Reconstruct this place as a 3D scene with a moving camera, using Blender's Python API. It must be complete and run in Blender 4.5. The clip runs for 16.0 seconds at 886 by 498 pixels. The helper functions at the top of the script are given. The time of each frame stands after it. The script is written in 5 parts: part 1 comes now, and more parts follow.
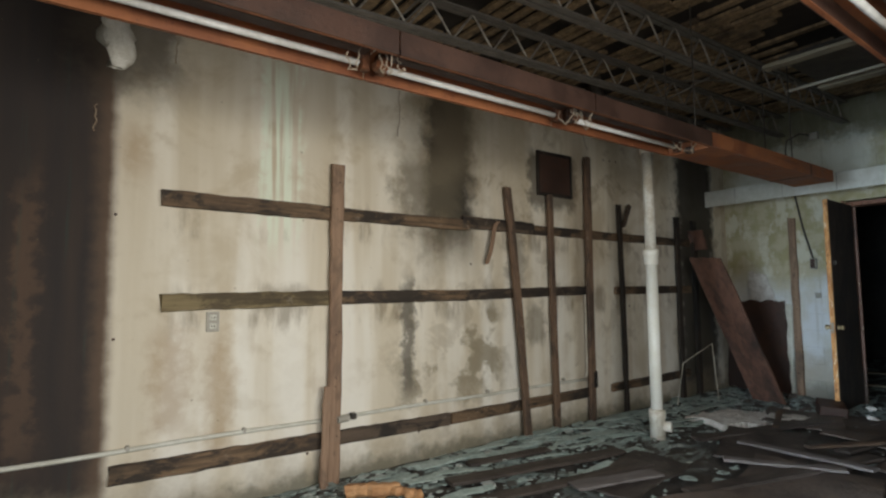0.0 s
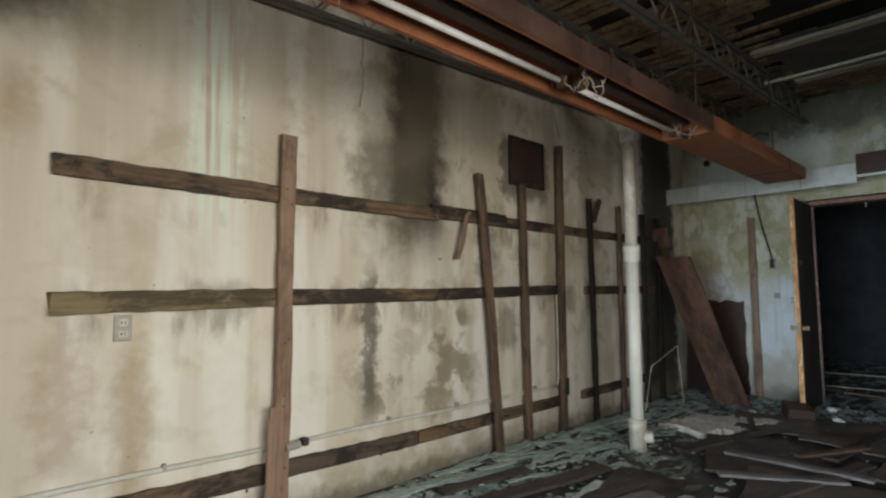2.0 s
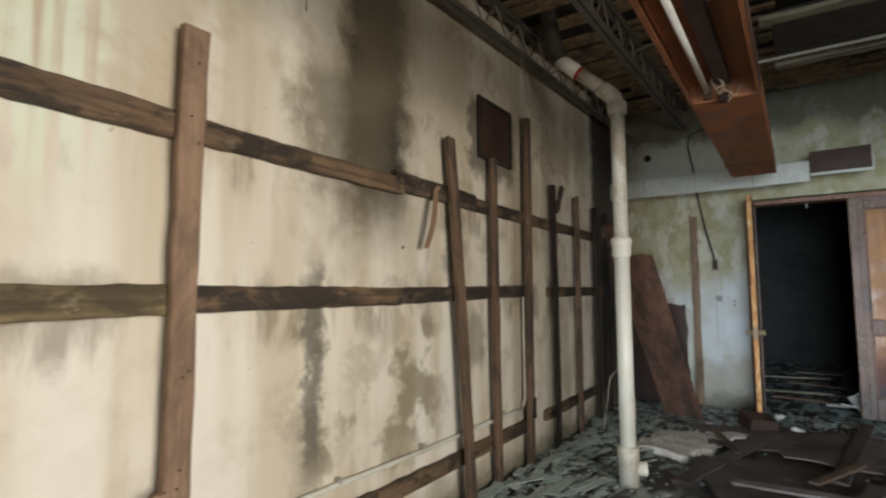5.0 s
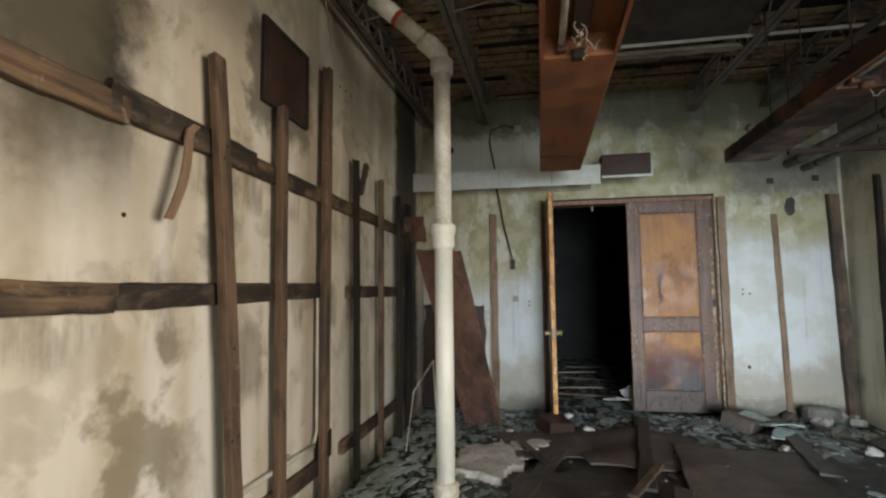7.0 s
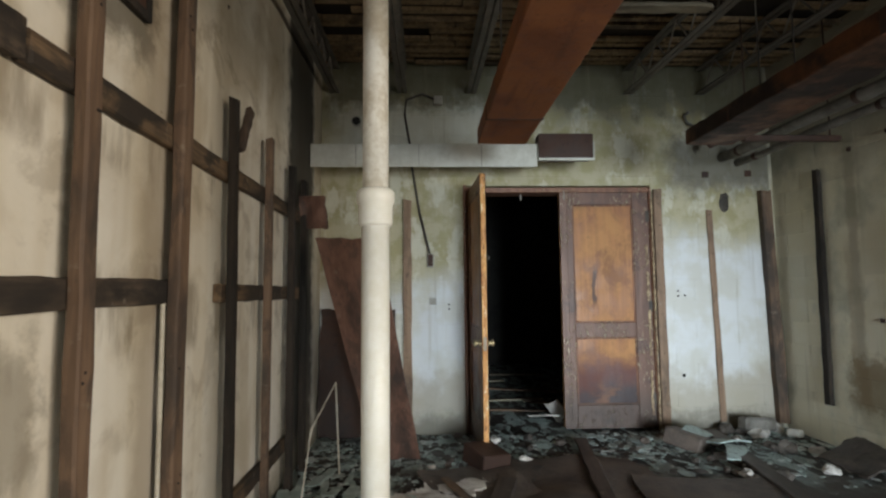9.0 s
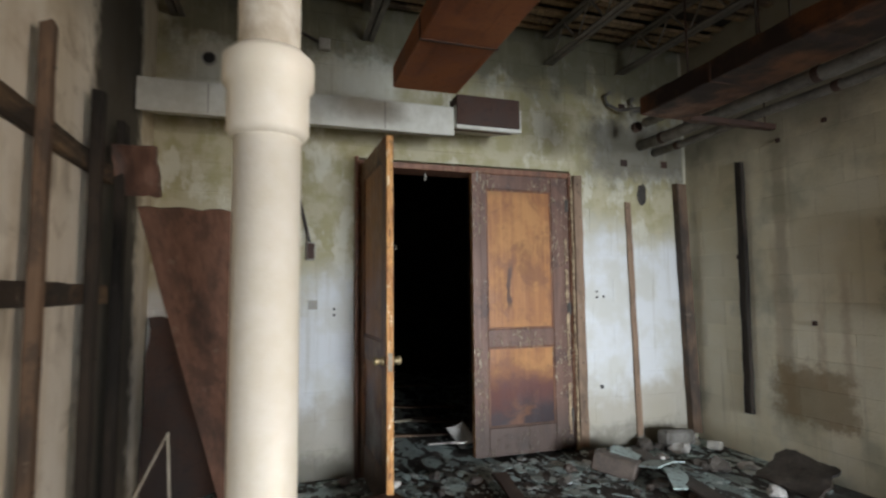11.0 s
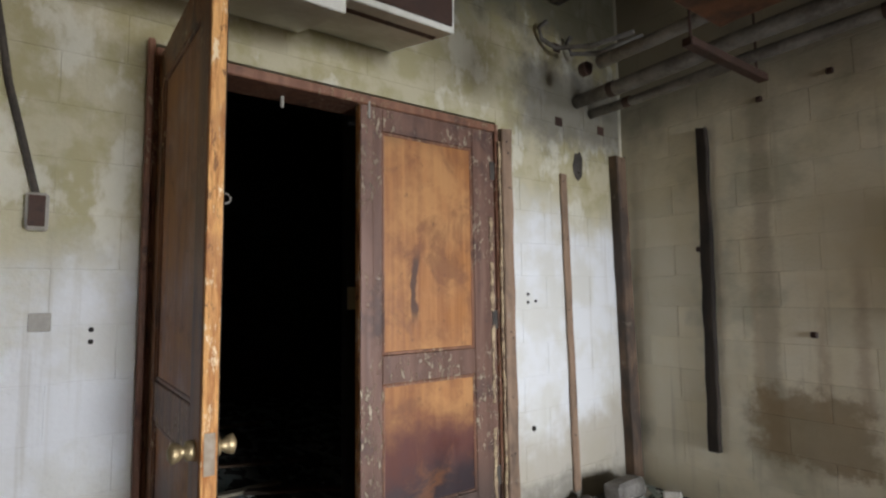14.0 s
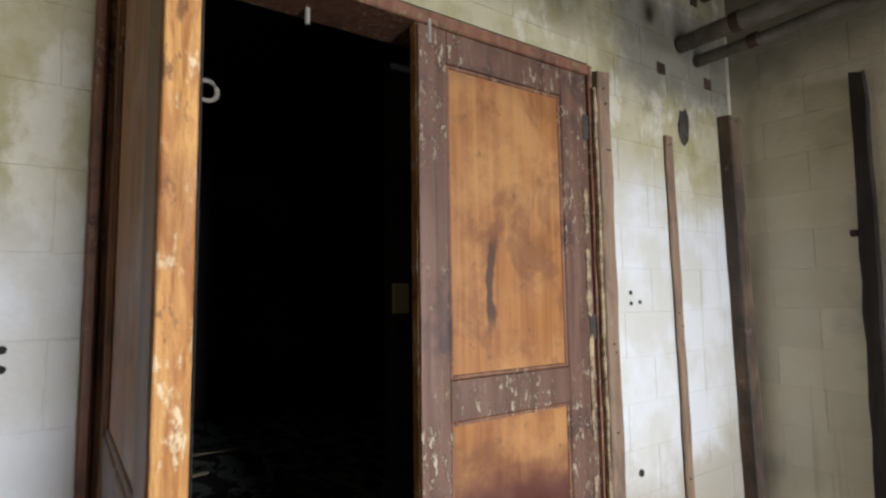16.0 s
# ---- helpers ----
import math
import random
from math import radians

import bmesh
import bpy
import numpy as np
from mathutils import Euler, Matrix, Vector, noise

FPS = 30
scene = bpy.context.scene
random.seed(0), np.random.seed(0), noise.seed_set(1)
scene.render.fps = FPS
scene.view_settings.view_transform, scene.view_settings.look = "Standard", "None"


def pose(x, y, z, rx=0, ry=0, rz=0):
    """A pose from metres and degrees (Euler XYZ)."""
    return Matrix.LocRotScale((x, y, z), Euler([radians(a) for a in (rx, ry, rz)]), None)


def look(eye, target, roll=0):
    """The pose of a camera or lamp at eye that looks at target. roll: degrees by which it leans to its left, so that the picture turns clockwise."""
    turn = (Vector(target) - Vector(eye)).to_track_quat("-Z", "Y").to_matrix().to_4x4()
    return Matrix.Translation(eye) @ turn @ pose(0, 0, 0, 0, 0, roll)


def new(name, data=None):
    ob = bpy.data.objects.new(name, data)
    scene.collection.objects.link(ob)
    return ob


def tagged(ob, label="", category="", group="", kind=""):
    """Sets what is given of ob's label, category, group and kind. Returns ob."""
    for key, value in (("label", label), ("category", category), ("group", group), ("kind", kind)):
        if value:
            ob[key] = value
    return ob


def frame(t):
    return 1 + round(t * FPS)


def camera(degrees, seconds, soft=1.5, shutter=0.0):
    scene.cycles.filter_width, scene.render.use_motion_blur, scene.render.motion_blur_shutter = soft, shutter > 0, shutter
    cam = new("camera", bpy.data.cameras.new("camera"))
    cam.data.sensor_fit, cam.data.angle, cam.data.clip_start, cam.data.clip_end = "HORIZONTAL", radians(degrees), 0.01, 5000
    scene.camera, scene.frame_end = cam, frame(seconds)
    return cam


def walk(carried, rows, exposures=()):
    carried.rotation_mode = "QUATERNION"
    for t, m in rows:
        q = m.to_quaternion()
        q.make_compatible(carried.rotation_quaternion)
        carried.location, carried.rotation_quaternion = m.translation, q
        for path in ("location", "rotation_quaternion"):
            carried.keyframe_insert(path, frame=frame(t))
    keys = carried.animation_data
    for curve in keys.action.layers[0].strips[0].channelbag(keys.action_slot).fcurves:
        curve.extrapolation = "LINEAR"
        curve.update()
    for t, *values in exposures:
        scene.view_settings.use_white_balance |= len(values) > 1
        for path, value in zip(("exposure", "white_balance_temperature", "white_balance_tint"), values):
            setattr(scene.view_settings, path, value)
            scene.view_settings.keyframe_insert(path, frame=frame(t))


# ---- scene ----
cam = camera(80.2, 16.0, soft=2.3, shutter=0.4)
METRES, EYE, TILT, LEAN, TURN = 7.0, 1.24, 0.0, 0.0, -35.7
ROWS = [
    (0.0, 0.0, 0.0, 0.0, 0.04, 4.36, 0.55),
    (0.5, -0.0045, 0.0167, -0.001, -0.27, 4.41, 0.45),
    (1.0, -0.0232, 0.0436, -0.0019, -1.52, 4.36, 0.34),
    (1.5, -0.0326, 0.0581, -0.0017, -3.97, 4.51, 0.42),
    (2.0, -0.0318, 0.0793, -0.0023, -7.22, 4.43, 0.44),
    (2.5, -0.0401, 0.1025, -0.0033, -9.52, 4.53, 0.39),
    (3.0, -0.0633, 0.1255, -0.0056, -9.68, 4.55, 0.32),
    (5.5, -0.0617, 0.2605, -0.0046, -28.45, 4.84, 0.42),
    (6.0, -0.0461, 0.2846, -0.0085, -38.11, 4.87, 0.56),
    (6.5, -0.0341, 0.3122, -0.0064, -42.68, 4.92, 0.63),
    (7.0, -0.0247, 0.3481, -0.0069, -43.79, 4.83, 0.61),
    (7.5, -0.0086, 0.376, -0.0075, -46.98, 4.85, 0.63),
    (8.0, 0.0151, 0.4031, -0.0053, -51.31, 4.81, 0.65),
    (10.5, 0.123, 0.5503, -0.0066, -65.57, 4.81, 0.5),
    (11.0, 0.1592, 0.5657, -0.0052, -71.72, 4.73, 0.58),
    (11.5, 0.1934, 0.5809, -0.0059, -76.73, 4.74, 0.57),
    (12.0, 0.2278, 0.596, -0.0068, -83.32, 4.96, 0.6),
    (12.5, 0.2689, 0.6006, -0.0056, -88.58, 4.82, 0.76),
    (13.0, 0.3014, 0.6121, -0.0058, -89.44, 4.93, 0.71),
    (13.5, 0.331, 0.638, -0.0055, -89.66, 4.95, 0.68),
    (14.0, 0.3542, 0.6527, -0.0055, -89.55, 4.99, 0.74),
    (14.5, 0.3745, 0.6562, -0.0024, -88.5, 4.96, 0.79),
    (15.0, 0.3986, 0.6666, -0.008, -87.74, 4.93, 0.72),
    (15.5, 0.4311, 0.6843, -0.0061, -87.72, 5.02, 0.67),
    (16.0, 0.4573, 0.6899, -0.0057, -88.05, 5.02, 0.77),
]
walk(cam, [(t, pose(0, 0, EYE, TILT, LEAN, TURN) @ pose(METRES * x, METRES * y, METRES * z, 90 + pitch, roll, yaw)) for t, x, y, z, yaw, pitch, roll in ROWS],
     [(0.0, -0.12, 6600, 8), (1.5, -0.15, 6600, 8), (3.0, 0.02, 6600, 7), (6.0, 0.33, 7250, 12), (8.0, 0.48, 7350, 11), (10.5, 0.62, 7450, 15), (12.5, 0.68, 7750, 21), (14.5, 0.74, 7800, 21), (16.0, 0.9, 7850, 21)])

# ---- world and light ----
world = bpy.data.worlds.new("overcast_sky")
scene.world = world
world.use_nodes = True
wn = world.node_tree.nodes
sky = wn.new("ShaderNodeTexSky")
sky.sky_type, sky.sun_disc, sky.sun_elevation, sky.sun_rotation = "NISHITA", False, radians(40), radians(200)
world.node_tree.links.new(sky.outputs[0], wn["Background"].inputs[0])
wn["Background"].inputs[1].default_value = 0.1


def window_light(name, m, sx, sy, power, colour, spread):
    data = bpy.data.lights.new(name, "AREA")
    data.shape, data.size, data.size_y, data.energy, data.color, data.spread = "RECTANGLE", sx, sy, power, colour, radians(spread)
    ob = new(name, data)
    ob.matrix_world = m
    return ob


# daylight lamps in two assumed, unseen openings beside and behind the walk
window_light("assumed_window_daylight", look((0.70, -0.78, 1.45), (1.35, 3.3, 0.7)), 2.2, 1.3, 66, (1.0, 0.965, 0.91), 130)
window_light("assumed_doorway_daylight", look((-2.02, 0.5, 1.0), (6.83, 0.80, 0.62)), 2.1, 1.9, 32, (0.68, 0.84, 1.0), 39)


# ---- material tools ----
class Nodes:
    """A node material with short words for its nodes."""

    def __init__(self, name, rough=0.8, metal=0.0):
        self.mat = bpy.data.materials.new(name)
        self.mat.use_nodes = True
        self.nt = self.mat.node_tree
        self.bsdf = self.nt.nodes["Principled BSDF"]
        self.bsdf.inputs["Roughness"].default_value = rough
        self.bsdf.inputs["Metallic"].default_value = metal
        self.geo = self.nt.nodes.new("ShaderNodeNewGeometry")
        self.tex = self.nt.nodes.new("ShaderNodeTexCoord")
        self.info = self.nt.nodes.new("ShaderNodeObjectInfo")

    def plug(self, value, socket):
        if isinstance(value, bpy.types.NodeSocket):
            self.nt.links.new(value, socket)
        elif isinstance(value, tuple) and len(value) == 3 and socket.type == "RGBA":
            socket.default_value = (*value, 1)
        else:
            socket.default_value = value

    def math(self, op, a, b=0.0, c=0.0):
        n = self.nt.nodes.new("ShaderNodeMath")
        n.operation = op
        for v, s in zip((a, b, c), n.inputs):
            self.plug(v, s)
        return n.outputs[0]

    def world_pos(self):
        return self.geo.outputs["Position"]

    def local_pos(self):
        return self.tex.outputs["Object"]

    def stretch(self, vec, scale):
        n = self.nt.nodes.new("ShaderNodeMapping")
        self.plug(vec, n.inputs[0])
        n.inputs["Scale"].default_value = scale
        return n.outputs[0]

    def shifted(self, vec, amount):
        n = self.nt.nodes.new("ShaderNodeVectorMath")
        n.operation = "ADD"
        self.plug(vec, n.inputs[0])
        comb = self.nt.nodes.new("ShaderNodeCombineXYZ")
        for i in range(3):
            self.plug(amount, comb.inputs[i])
        self.nt.links.new(comb.outputs[0], n.inputs[1])
        return n.outputs[0]

    def noise(self, vec, scale, detail=4.0, rough=0.55, warp=0.0):
        n = self.nt.nodes.new("ShaderNodeTexNoise")
        self.plug(vec, n.inputs["Vector"])
        n.inputs["Scale"].default_value, n.inputs["Detail"].default_value = scale, detail
        n.inputs["Roughness"].default_value, n.inputs["Distortion"].default_value = rough, warp
        return n.outputs[0]

    def step(self, v, lo, hi, out0=0.0, out1=1.0):
        n = self.nt.nodes.new("ShaderNodeMapRange")
        n.interpolation_type = "SMOOTHSTEP"
        for x, s in zip((v, lo, hi, out0, out1), n.inputs):
            self.plug(x, s)
        return n.outputs[0]

    def xyz(self, vec):
        n = self.nt.nodes.new("ShaderNodeSeparateXYZ")
        self.plug(vec, n.inputs[0])
        return n.outputs

    def mix(self, fac, a, b):
        n = self.nt.nodes.new("ShaderNodeMix")
        n.data_type = "RGBA"
        self.plug(fac, n.inputs[0])
        self.plug(a, n.inputs[6])
        self.plug(b, n.inputs[7])
        return n.outputs[2]

    def mul(self, *v):
        out = v[0]
        for w in v[1:]:
            out = self.math("MULTIPLY", out, w)
        return out

    def stain(self, u, w, u0, u1, w0, w1, soft_u, soft_w, ragged):
        """A ragged-edged patch between u0..u1 and w0..w1."""
        ur = self.math("ADD", u, ragged)
        wr = self.math("ADD", w, ragged)
        return self.mul(self.step(ur, u0 - soft_u, u0 + soft_u), self.step(ur, u1 - soft_u, u1 + soft_u, 1.0, 0.0),
                        self.step(wr, w0 - soft_w, w0 + soft_w), self.step(wr, w1 - soft_w, w1 + soft_w, 1.0, 0.0))

    def done(self, colour, height=None, depth=0.01, rough=None):
        self.plug(colour, self.bsdf.inputs["Base Color"])
        if rough is not None:
            self.plug(rough, self.bsdf.inputs["Roughness"])
        if height is not None:
            b = self.nt.nodes.new("ShaderNodeBump")
            b.inputs["Distance"].default_value = depth
            b.inputs["Strength"].default_value = 0.8
            self.plug(height, b.inputs["Height"])
            self.nt.links.new(b.outputs[0], self.bsdf.inputs["Normal"])
        return self.mat


def plain_mottled(name, c0, c1, rough=0.7, metal=0.0, scale=6.0, depth=0.004):
    n = Nodes(name, rough, metal)
    p = n.shifted(n.local_pos(), n.mul(n.info.outputs["Random"], 30.0))
    a = n.noise(p, scale, 6.0, 0.65)
    fine = n.noise(p, scale * 9, 3.0)
    return n.done(n.mix(n.step(n.math("ADD", n.mul(a, 0.75), n.mul(fine, 0.25)), 0.35, 0.65), c0, c1), fine, depth)


def plaster_material():
    """Water-streaked cream plaster with soot, mould and damp patches."""
    n = Nodes("streaked_plaster", 0.85)
    p = n.world_pos()
    x, y, z = n.xyz(p)
    big = n.noise(p, 1.6, 5.0)
    mid = n.noise(p, 5.0, 5.0)
    fine = n.noise(p, 40.0, 4.0)
    drips = n.noise(n.stretch(p, (4.5, 1.0, 0.4)), 1.0, 3.0, 0.5)
    fine_drips = n.noise(n.stretch(p, (26.0, 1.0, 0.9)), 1.0, 3.0, 0.6)
    col = n.mix(n.step(drips, 0.33, 0.68), (0.78, 0.735, 0.64), (0.60, 0.53, 0.41))
    col = n.mix(n.mul(n.step(fine_drips, 0.5, 0.8), 0.2), col, (0.74, 0.68, 0.57))
    col = n.mix(n.mul(n.step(mid, 0.55, 0.72), 0.45), col, (0.43, 0.35, 0.24))
    cloud = n.noise(p, 2.2, 6.0, 0.6, 0.5)
    col = n.mix(n.mul(n.step(cloud, 0.50, 0.66), 0.45), col, (0.42, 0.33, 0.20))
    col = n.mix(n.mul(n.step(n.noise(n.shifted(p, 7.3), 3.0, 6.0, 0.62, 0.4), 0.55, 0.64), n.step(x, 1.8, 2.6), 0.5), col, (0.27, 0.21, 0.13))
    # paler washed band below and pale green mineral runs
    col = n.mix(n.mul(n.step(z, 1.2, 2.3, 1.0, 0.0), n.step(drips, 0.3, 0.6, 1.0, 0.2), 0.75), col, (0.80, 0.78, 0.72))
    rag = n.math("MULTIPLY_ADD", n.math("SUBTRACT", n.noise(p, 4.0, 6.0, 0.62), 0.5), 0.55, 0.0)
    rag_s = n.math("MULTIPLY_ADD", n.math("SUBTRACT", n.noise(p, 9.0, 6.0, 0.65), 0.5), 0.30, 0.0)
    green = n.mul(n.stain(x, z, 0.98, 1.22, 1.55, 2.75, 0.06, 0.2, rag_s), n.step(fine_drips, 0.38, 0.6))
    col = n.mix(n.mul(green, 0.9), col, (0.76, 0.83, 0.70))
    # rust-brown runs at the low left
    for a, b, c, d in ((0.42, 0.58, 0.45, 1.05), (0.70, 0.82, 0.3, 1.0), (0.22, 0.36, 1.9, 2.15)):
        col = n.mix(n.mul(n.stain(x, z, a, b, c, d, 0.08, 0.12, rag_s), 0.55), col, (0.36, 0.24, 0.13))
    # broad soot run from the eaves
    col = n.mix(n.mul(n.stain(x, z, 2.1, 2.75, 1.45, 4.0, 0.22, 0.3, rag), 0.6), col, (0.17, 0.135, 0.085))
    col = n.mix(n.mul(n.stain(x, z, 2.24, 2.68, 1.62, 4.0, 0.09, 0.25, rag_s), 0.97), col, (0.022, 0.018, 0.012))
    col = n.mix(n.mul(n.stain(x, z, 1.98, 2.55, 1.72, 2.25, 0.10, 0.12, rag), 0.7), col, (0.13, 0.11, 0.075))
    col = n.mix(n.mul(n.stain(x, z, 2.3, 3.35, 2.15, 4.0, 0.2, 0.2, rag), 0.45), col, (0.25, 0.20, 0.13))
    col = n.mix(n.mul(n.stain(x, z, 3.05, 3.25, 1.25, 1.72, 0.05, 0.1, rag_s), 0.6), col, (0.14, 0.12, 0.09))
    # weeping marks under the two rails
    weep = n.step(n.noise(n.stretch(p, (7.0, 1.0, 1.5)), 1.0, 5.0, 0.6), 0.48, 0.66)
    for zr0 in (1.66, 1.10):
        col = n.mix(n.mul(n.stain(x, z, 0.5, 5.6, zr0 - 0.09, zr0 + 0.17, 0.1, 0.06, n.mul(rag_s, 0.6)), weep, 0.6), col, (0.17, 0.13, 0.08))
    # mould round the wall plate
    col = n.mix(n.mul(n.stain(x, z, 3.33, 3.96, 1.96, 2.46, 0.04, 0.07, rag_s), 0.8), col, (0.10, 0.085, 0.06))
    # brown run behind the tall stud
    col = n.mix(n.mul(n.stain(x, z, 3.92, 4.17, 0.25, 2.62, 0.05, 0.15, n.mul(rag_s, 0.4)), 0.45), col, (0.24, 0.18, 0.12))
    # damp patches below the lower rail
    damp = n.mul(n.stain(x, z, 1.95, 3.0, 0.40, 1.12, 0.12, 0.12, rag), n.step(n.noise(p, 2.6, 5.0, 0.55, 0.15), 0.46, 0.53))
    col = n.mix(n.mul(damp, 0.8), col, (0.25, 0.21, 0.14))
    col = n.mix(n.mul(n.stain(x, z, 2.02, 2.12, 0.5, 1.3, 0.03, 0.1, rag_s), 0.8), col, (0.12, 0.11, 0.09))
    col = n.mix(n.mul(n.stain(x, z, 3.28, 3.5, 0.75, 1.1, 0.04, 0.06, rag_s), 0.6), col, (0.20, 0.18, 0.14))
    # scorched panel beyond the paint edge, with green and rust runs, and the near-black band before the far corner
    burnt = n.mix(n.step(drips, 0.35, 0.65), (0.026, 0.022, 0.022), (0.052, 0.036, 0.028))
    burnt = n.mix(n.mul(n.step(fine_drips, 0.6, 0.75), 0.5), burnt, (0.025, 0.045, 0.04))
    burnt = n.mix(n.mul(n.stain(x, z, -0.20, -0.12, 0.4, 1.8, 0.03, 0.15, rag_s), 0.35), burnt, (0.16, 0.095, 0.06))
    brown_edge = n.step(n.math("ADD", x, n.mul(rag_s, 0.15)), 0.165, 0.235, 1.0, 0.0)
    col = n.mix(brown_edge, col, (0.12, 0.08, 0.055))
    col = n.mix(n.step(n.math("ADD", x, n.mul(rag_s, 0.35)), 0.06, 0.20, 1.0, 0.0), col, burnt)
    col = n.mix(n.mul(n.stain(x, z, 0.05, 0.5, 2.4, 4.0, 0.12, 0.15, rag), 0.8), col, (0.10, 0.08, 0.06))
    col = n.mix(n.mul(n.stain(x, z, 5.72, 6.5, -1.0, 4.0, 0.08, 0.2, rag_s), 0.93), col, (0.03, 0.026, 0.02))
    # bare damp footing
    col = n.mix(n.mul(n.step(n.math("ADD", z, rag), 0.02, 0.30, 1.0, 0.0), 0.7), col, (0.30, 0.25, 0.18))
    col = n.mix(n.mul(n.step(n.math("ADD", z, rag_s), 0.0, 0.12, 1.0, 0.0), 0.7), col, (0.12, 0.12, 0.085))
    specks = n.step(n.noise(p, 22.0, 2.0), 0.72, 0.76)
    col = n.mix(n.mul(specks, 0.5), col, (0.20, 0.15, 0.10))
    return n.done(col, n.math("ADD", fine, n.mul(mid, 2.0)), 0.0015)


def block_paint():
    """White paint on concrete block, mildewed green above and rust-stained below."""
    n = Nodes("mildewed_block_paint", 0.72)
    p = n.world_pos()
    x, y, z = n.xyz(p)
    rag = n.math("MULTIPLY_ADD", n.math("SUBTRACT", n.noise(p, 3.0, 6.0, 0.6), 0.5), 0.9, 0.0)
    rag_s = n.math("MULTIPLY_ADD", n.math("SUBTRACT", n.noise(p, 9.0, 6.0, 0.65), 0.5), 0.35, 0.0)
    mid = n.noise(p, 4.0, 6.0)
    fine = n.noise(p, 60.0, 4.0)
    base = n.mix(n.step(mid, 0.4, 0.62), (0.70, 0.72, 0.73), (0.62, 0.62, 0.58))
    zr = n.math("ADD", z, rag)
    zm = n.math("ADD", zr, n.step(y, 1.2, 2.2, 0.0, 0.4))
    mildew = n.mix(n.step(n.noise(p, 6.0, 5.0), 0.4, 0.6), (0.40, 0.355, 0.20), (0.51, 0.465, 0.32))
    peeled = n.step(n.noise(n.stretch(p, (1, 1.6, 1)), 3.4, 6.0, 0.6), 0.52, 0.63)
    mildew = n.mix(n.mul(peeled, 0.8), mildew, (0.66, 0.64, 0.53))
    col = n.mix(n.step(zm, 1.45, 1.85), base, mildew)
    # dark damp plus painted shade near the pipes, painted shade along the eaves
    onend = n.step(x, 6.6, 6.7)
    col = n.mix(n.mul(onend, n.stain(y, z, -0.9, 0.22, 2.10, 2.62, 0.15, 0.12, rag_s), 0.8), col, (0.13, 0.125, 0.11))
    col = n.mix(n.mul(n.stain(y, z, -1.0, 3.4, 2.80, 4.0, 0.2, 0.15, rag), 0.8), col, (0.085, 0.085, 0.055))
    # brown foot of the wall
    col = n.mix(n.mul(n.step(zr, 0.30, 0.62, 1.0, 0.0), 0.75), col, (0.40, 0.35, 0.26))
    col = n.mix(n.mul(n.step(n.math("ADD", z, rag_s), 0.05, 0.22, 1.0, 0.0), 0.7), col, (0.16, 0.15, 0.12))
    # the side wall is greyer, with rust runs
    side = n.step(y, -0.74, -0.72, 1.0, 0.0)
    grey = n.mix(n.step(mid, 0.35, 0.65), (0.80, 0.745, 0.57), (0.84, 0.80, 0.65))
    grey = n.mix(n.mul(n.step(n.noise(p, 2.2, 4.0), 0.5, 0.66), 0.5), grey, (0.30, 0.33, 0.25))
    run = n.stain(x, z, 5.93, 6.02, 0.3, 2.35, 0.025, 0.2, n.mul(rag_s, 0.25))
    grey = n.mix(n.mul(run, 0.45), grey, (0.20, 0.14, 0.08))
    grey = n.mix(n.mul(n.stain(x, z, 5.55, 6.08, 0.32, 0.68, 0.06, 0.05, rag_s), 0.75), grey, (0.27, 0.18, 0.09))
    grey = n.mix(n.mul(n.stain(x, z, 5.0, 5.3, 1.0, 1.65, 0.08, 0.1, rag_s), 0.7), grey, (0.12, 0.12, 0.09))
    for a, b, low in ((4.66, 4.70, 0.86), (4.78, 4.84, 0.80), (4.90, 4.93, 0.88), (4.99, 5.05, 0.92)):
        grey = n.mix(n.mul(n.stain(x, z, a, b, low, 1.07, 0.012, 0.05, n.mul(rag_s, 0.2)), 0.75), grey, (0.24, 0.10, 0.04))
    for a, b, c, d in ((5.55, 5.60, 0.55, 1.3), (5.72, 5.76, 0.6, 1.1), (6.02, 6.06, 0.6, 1.5)):
        grey = n.mix(n.mul(n.stain(x, z, a, b, c, d, 0.025, 0.2, n.mul(rag_s, 0.3)), 0.4), grey, (0.34, 0.22, 0.11))
    # shade under the roof painted in: the upper side wall turns darker
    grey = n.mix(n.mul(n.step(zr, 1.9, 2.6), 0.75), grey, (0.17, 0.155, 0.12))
    grey = n.mix(n.mul(n.step(n.info.outputs["Random"], 0.2, 0.9), 0.22), grey, (0.40, 0.39, 0.29))
    col = n.mix(n.mul(onend, n.stain(y, z, 1.75, 3.2, 2.42, 2.86, 0.15, 0.1, rag_s), 0.75), col, (0.68, 0.68, 0.60))
    col = n.mix(side, col, grey)
    drip = n.noise(n.stretch(p, (14.0, 14.0, 0.6)), 1.0, 4.0, 0.6)
    col = n.mix(n.mul(n.step(drip, 0.58, 0.75), 0.35), col, (0.36, 0.32, 0.23))
    return n.done(col, fine, 0.004)


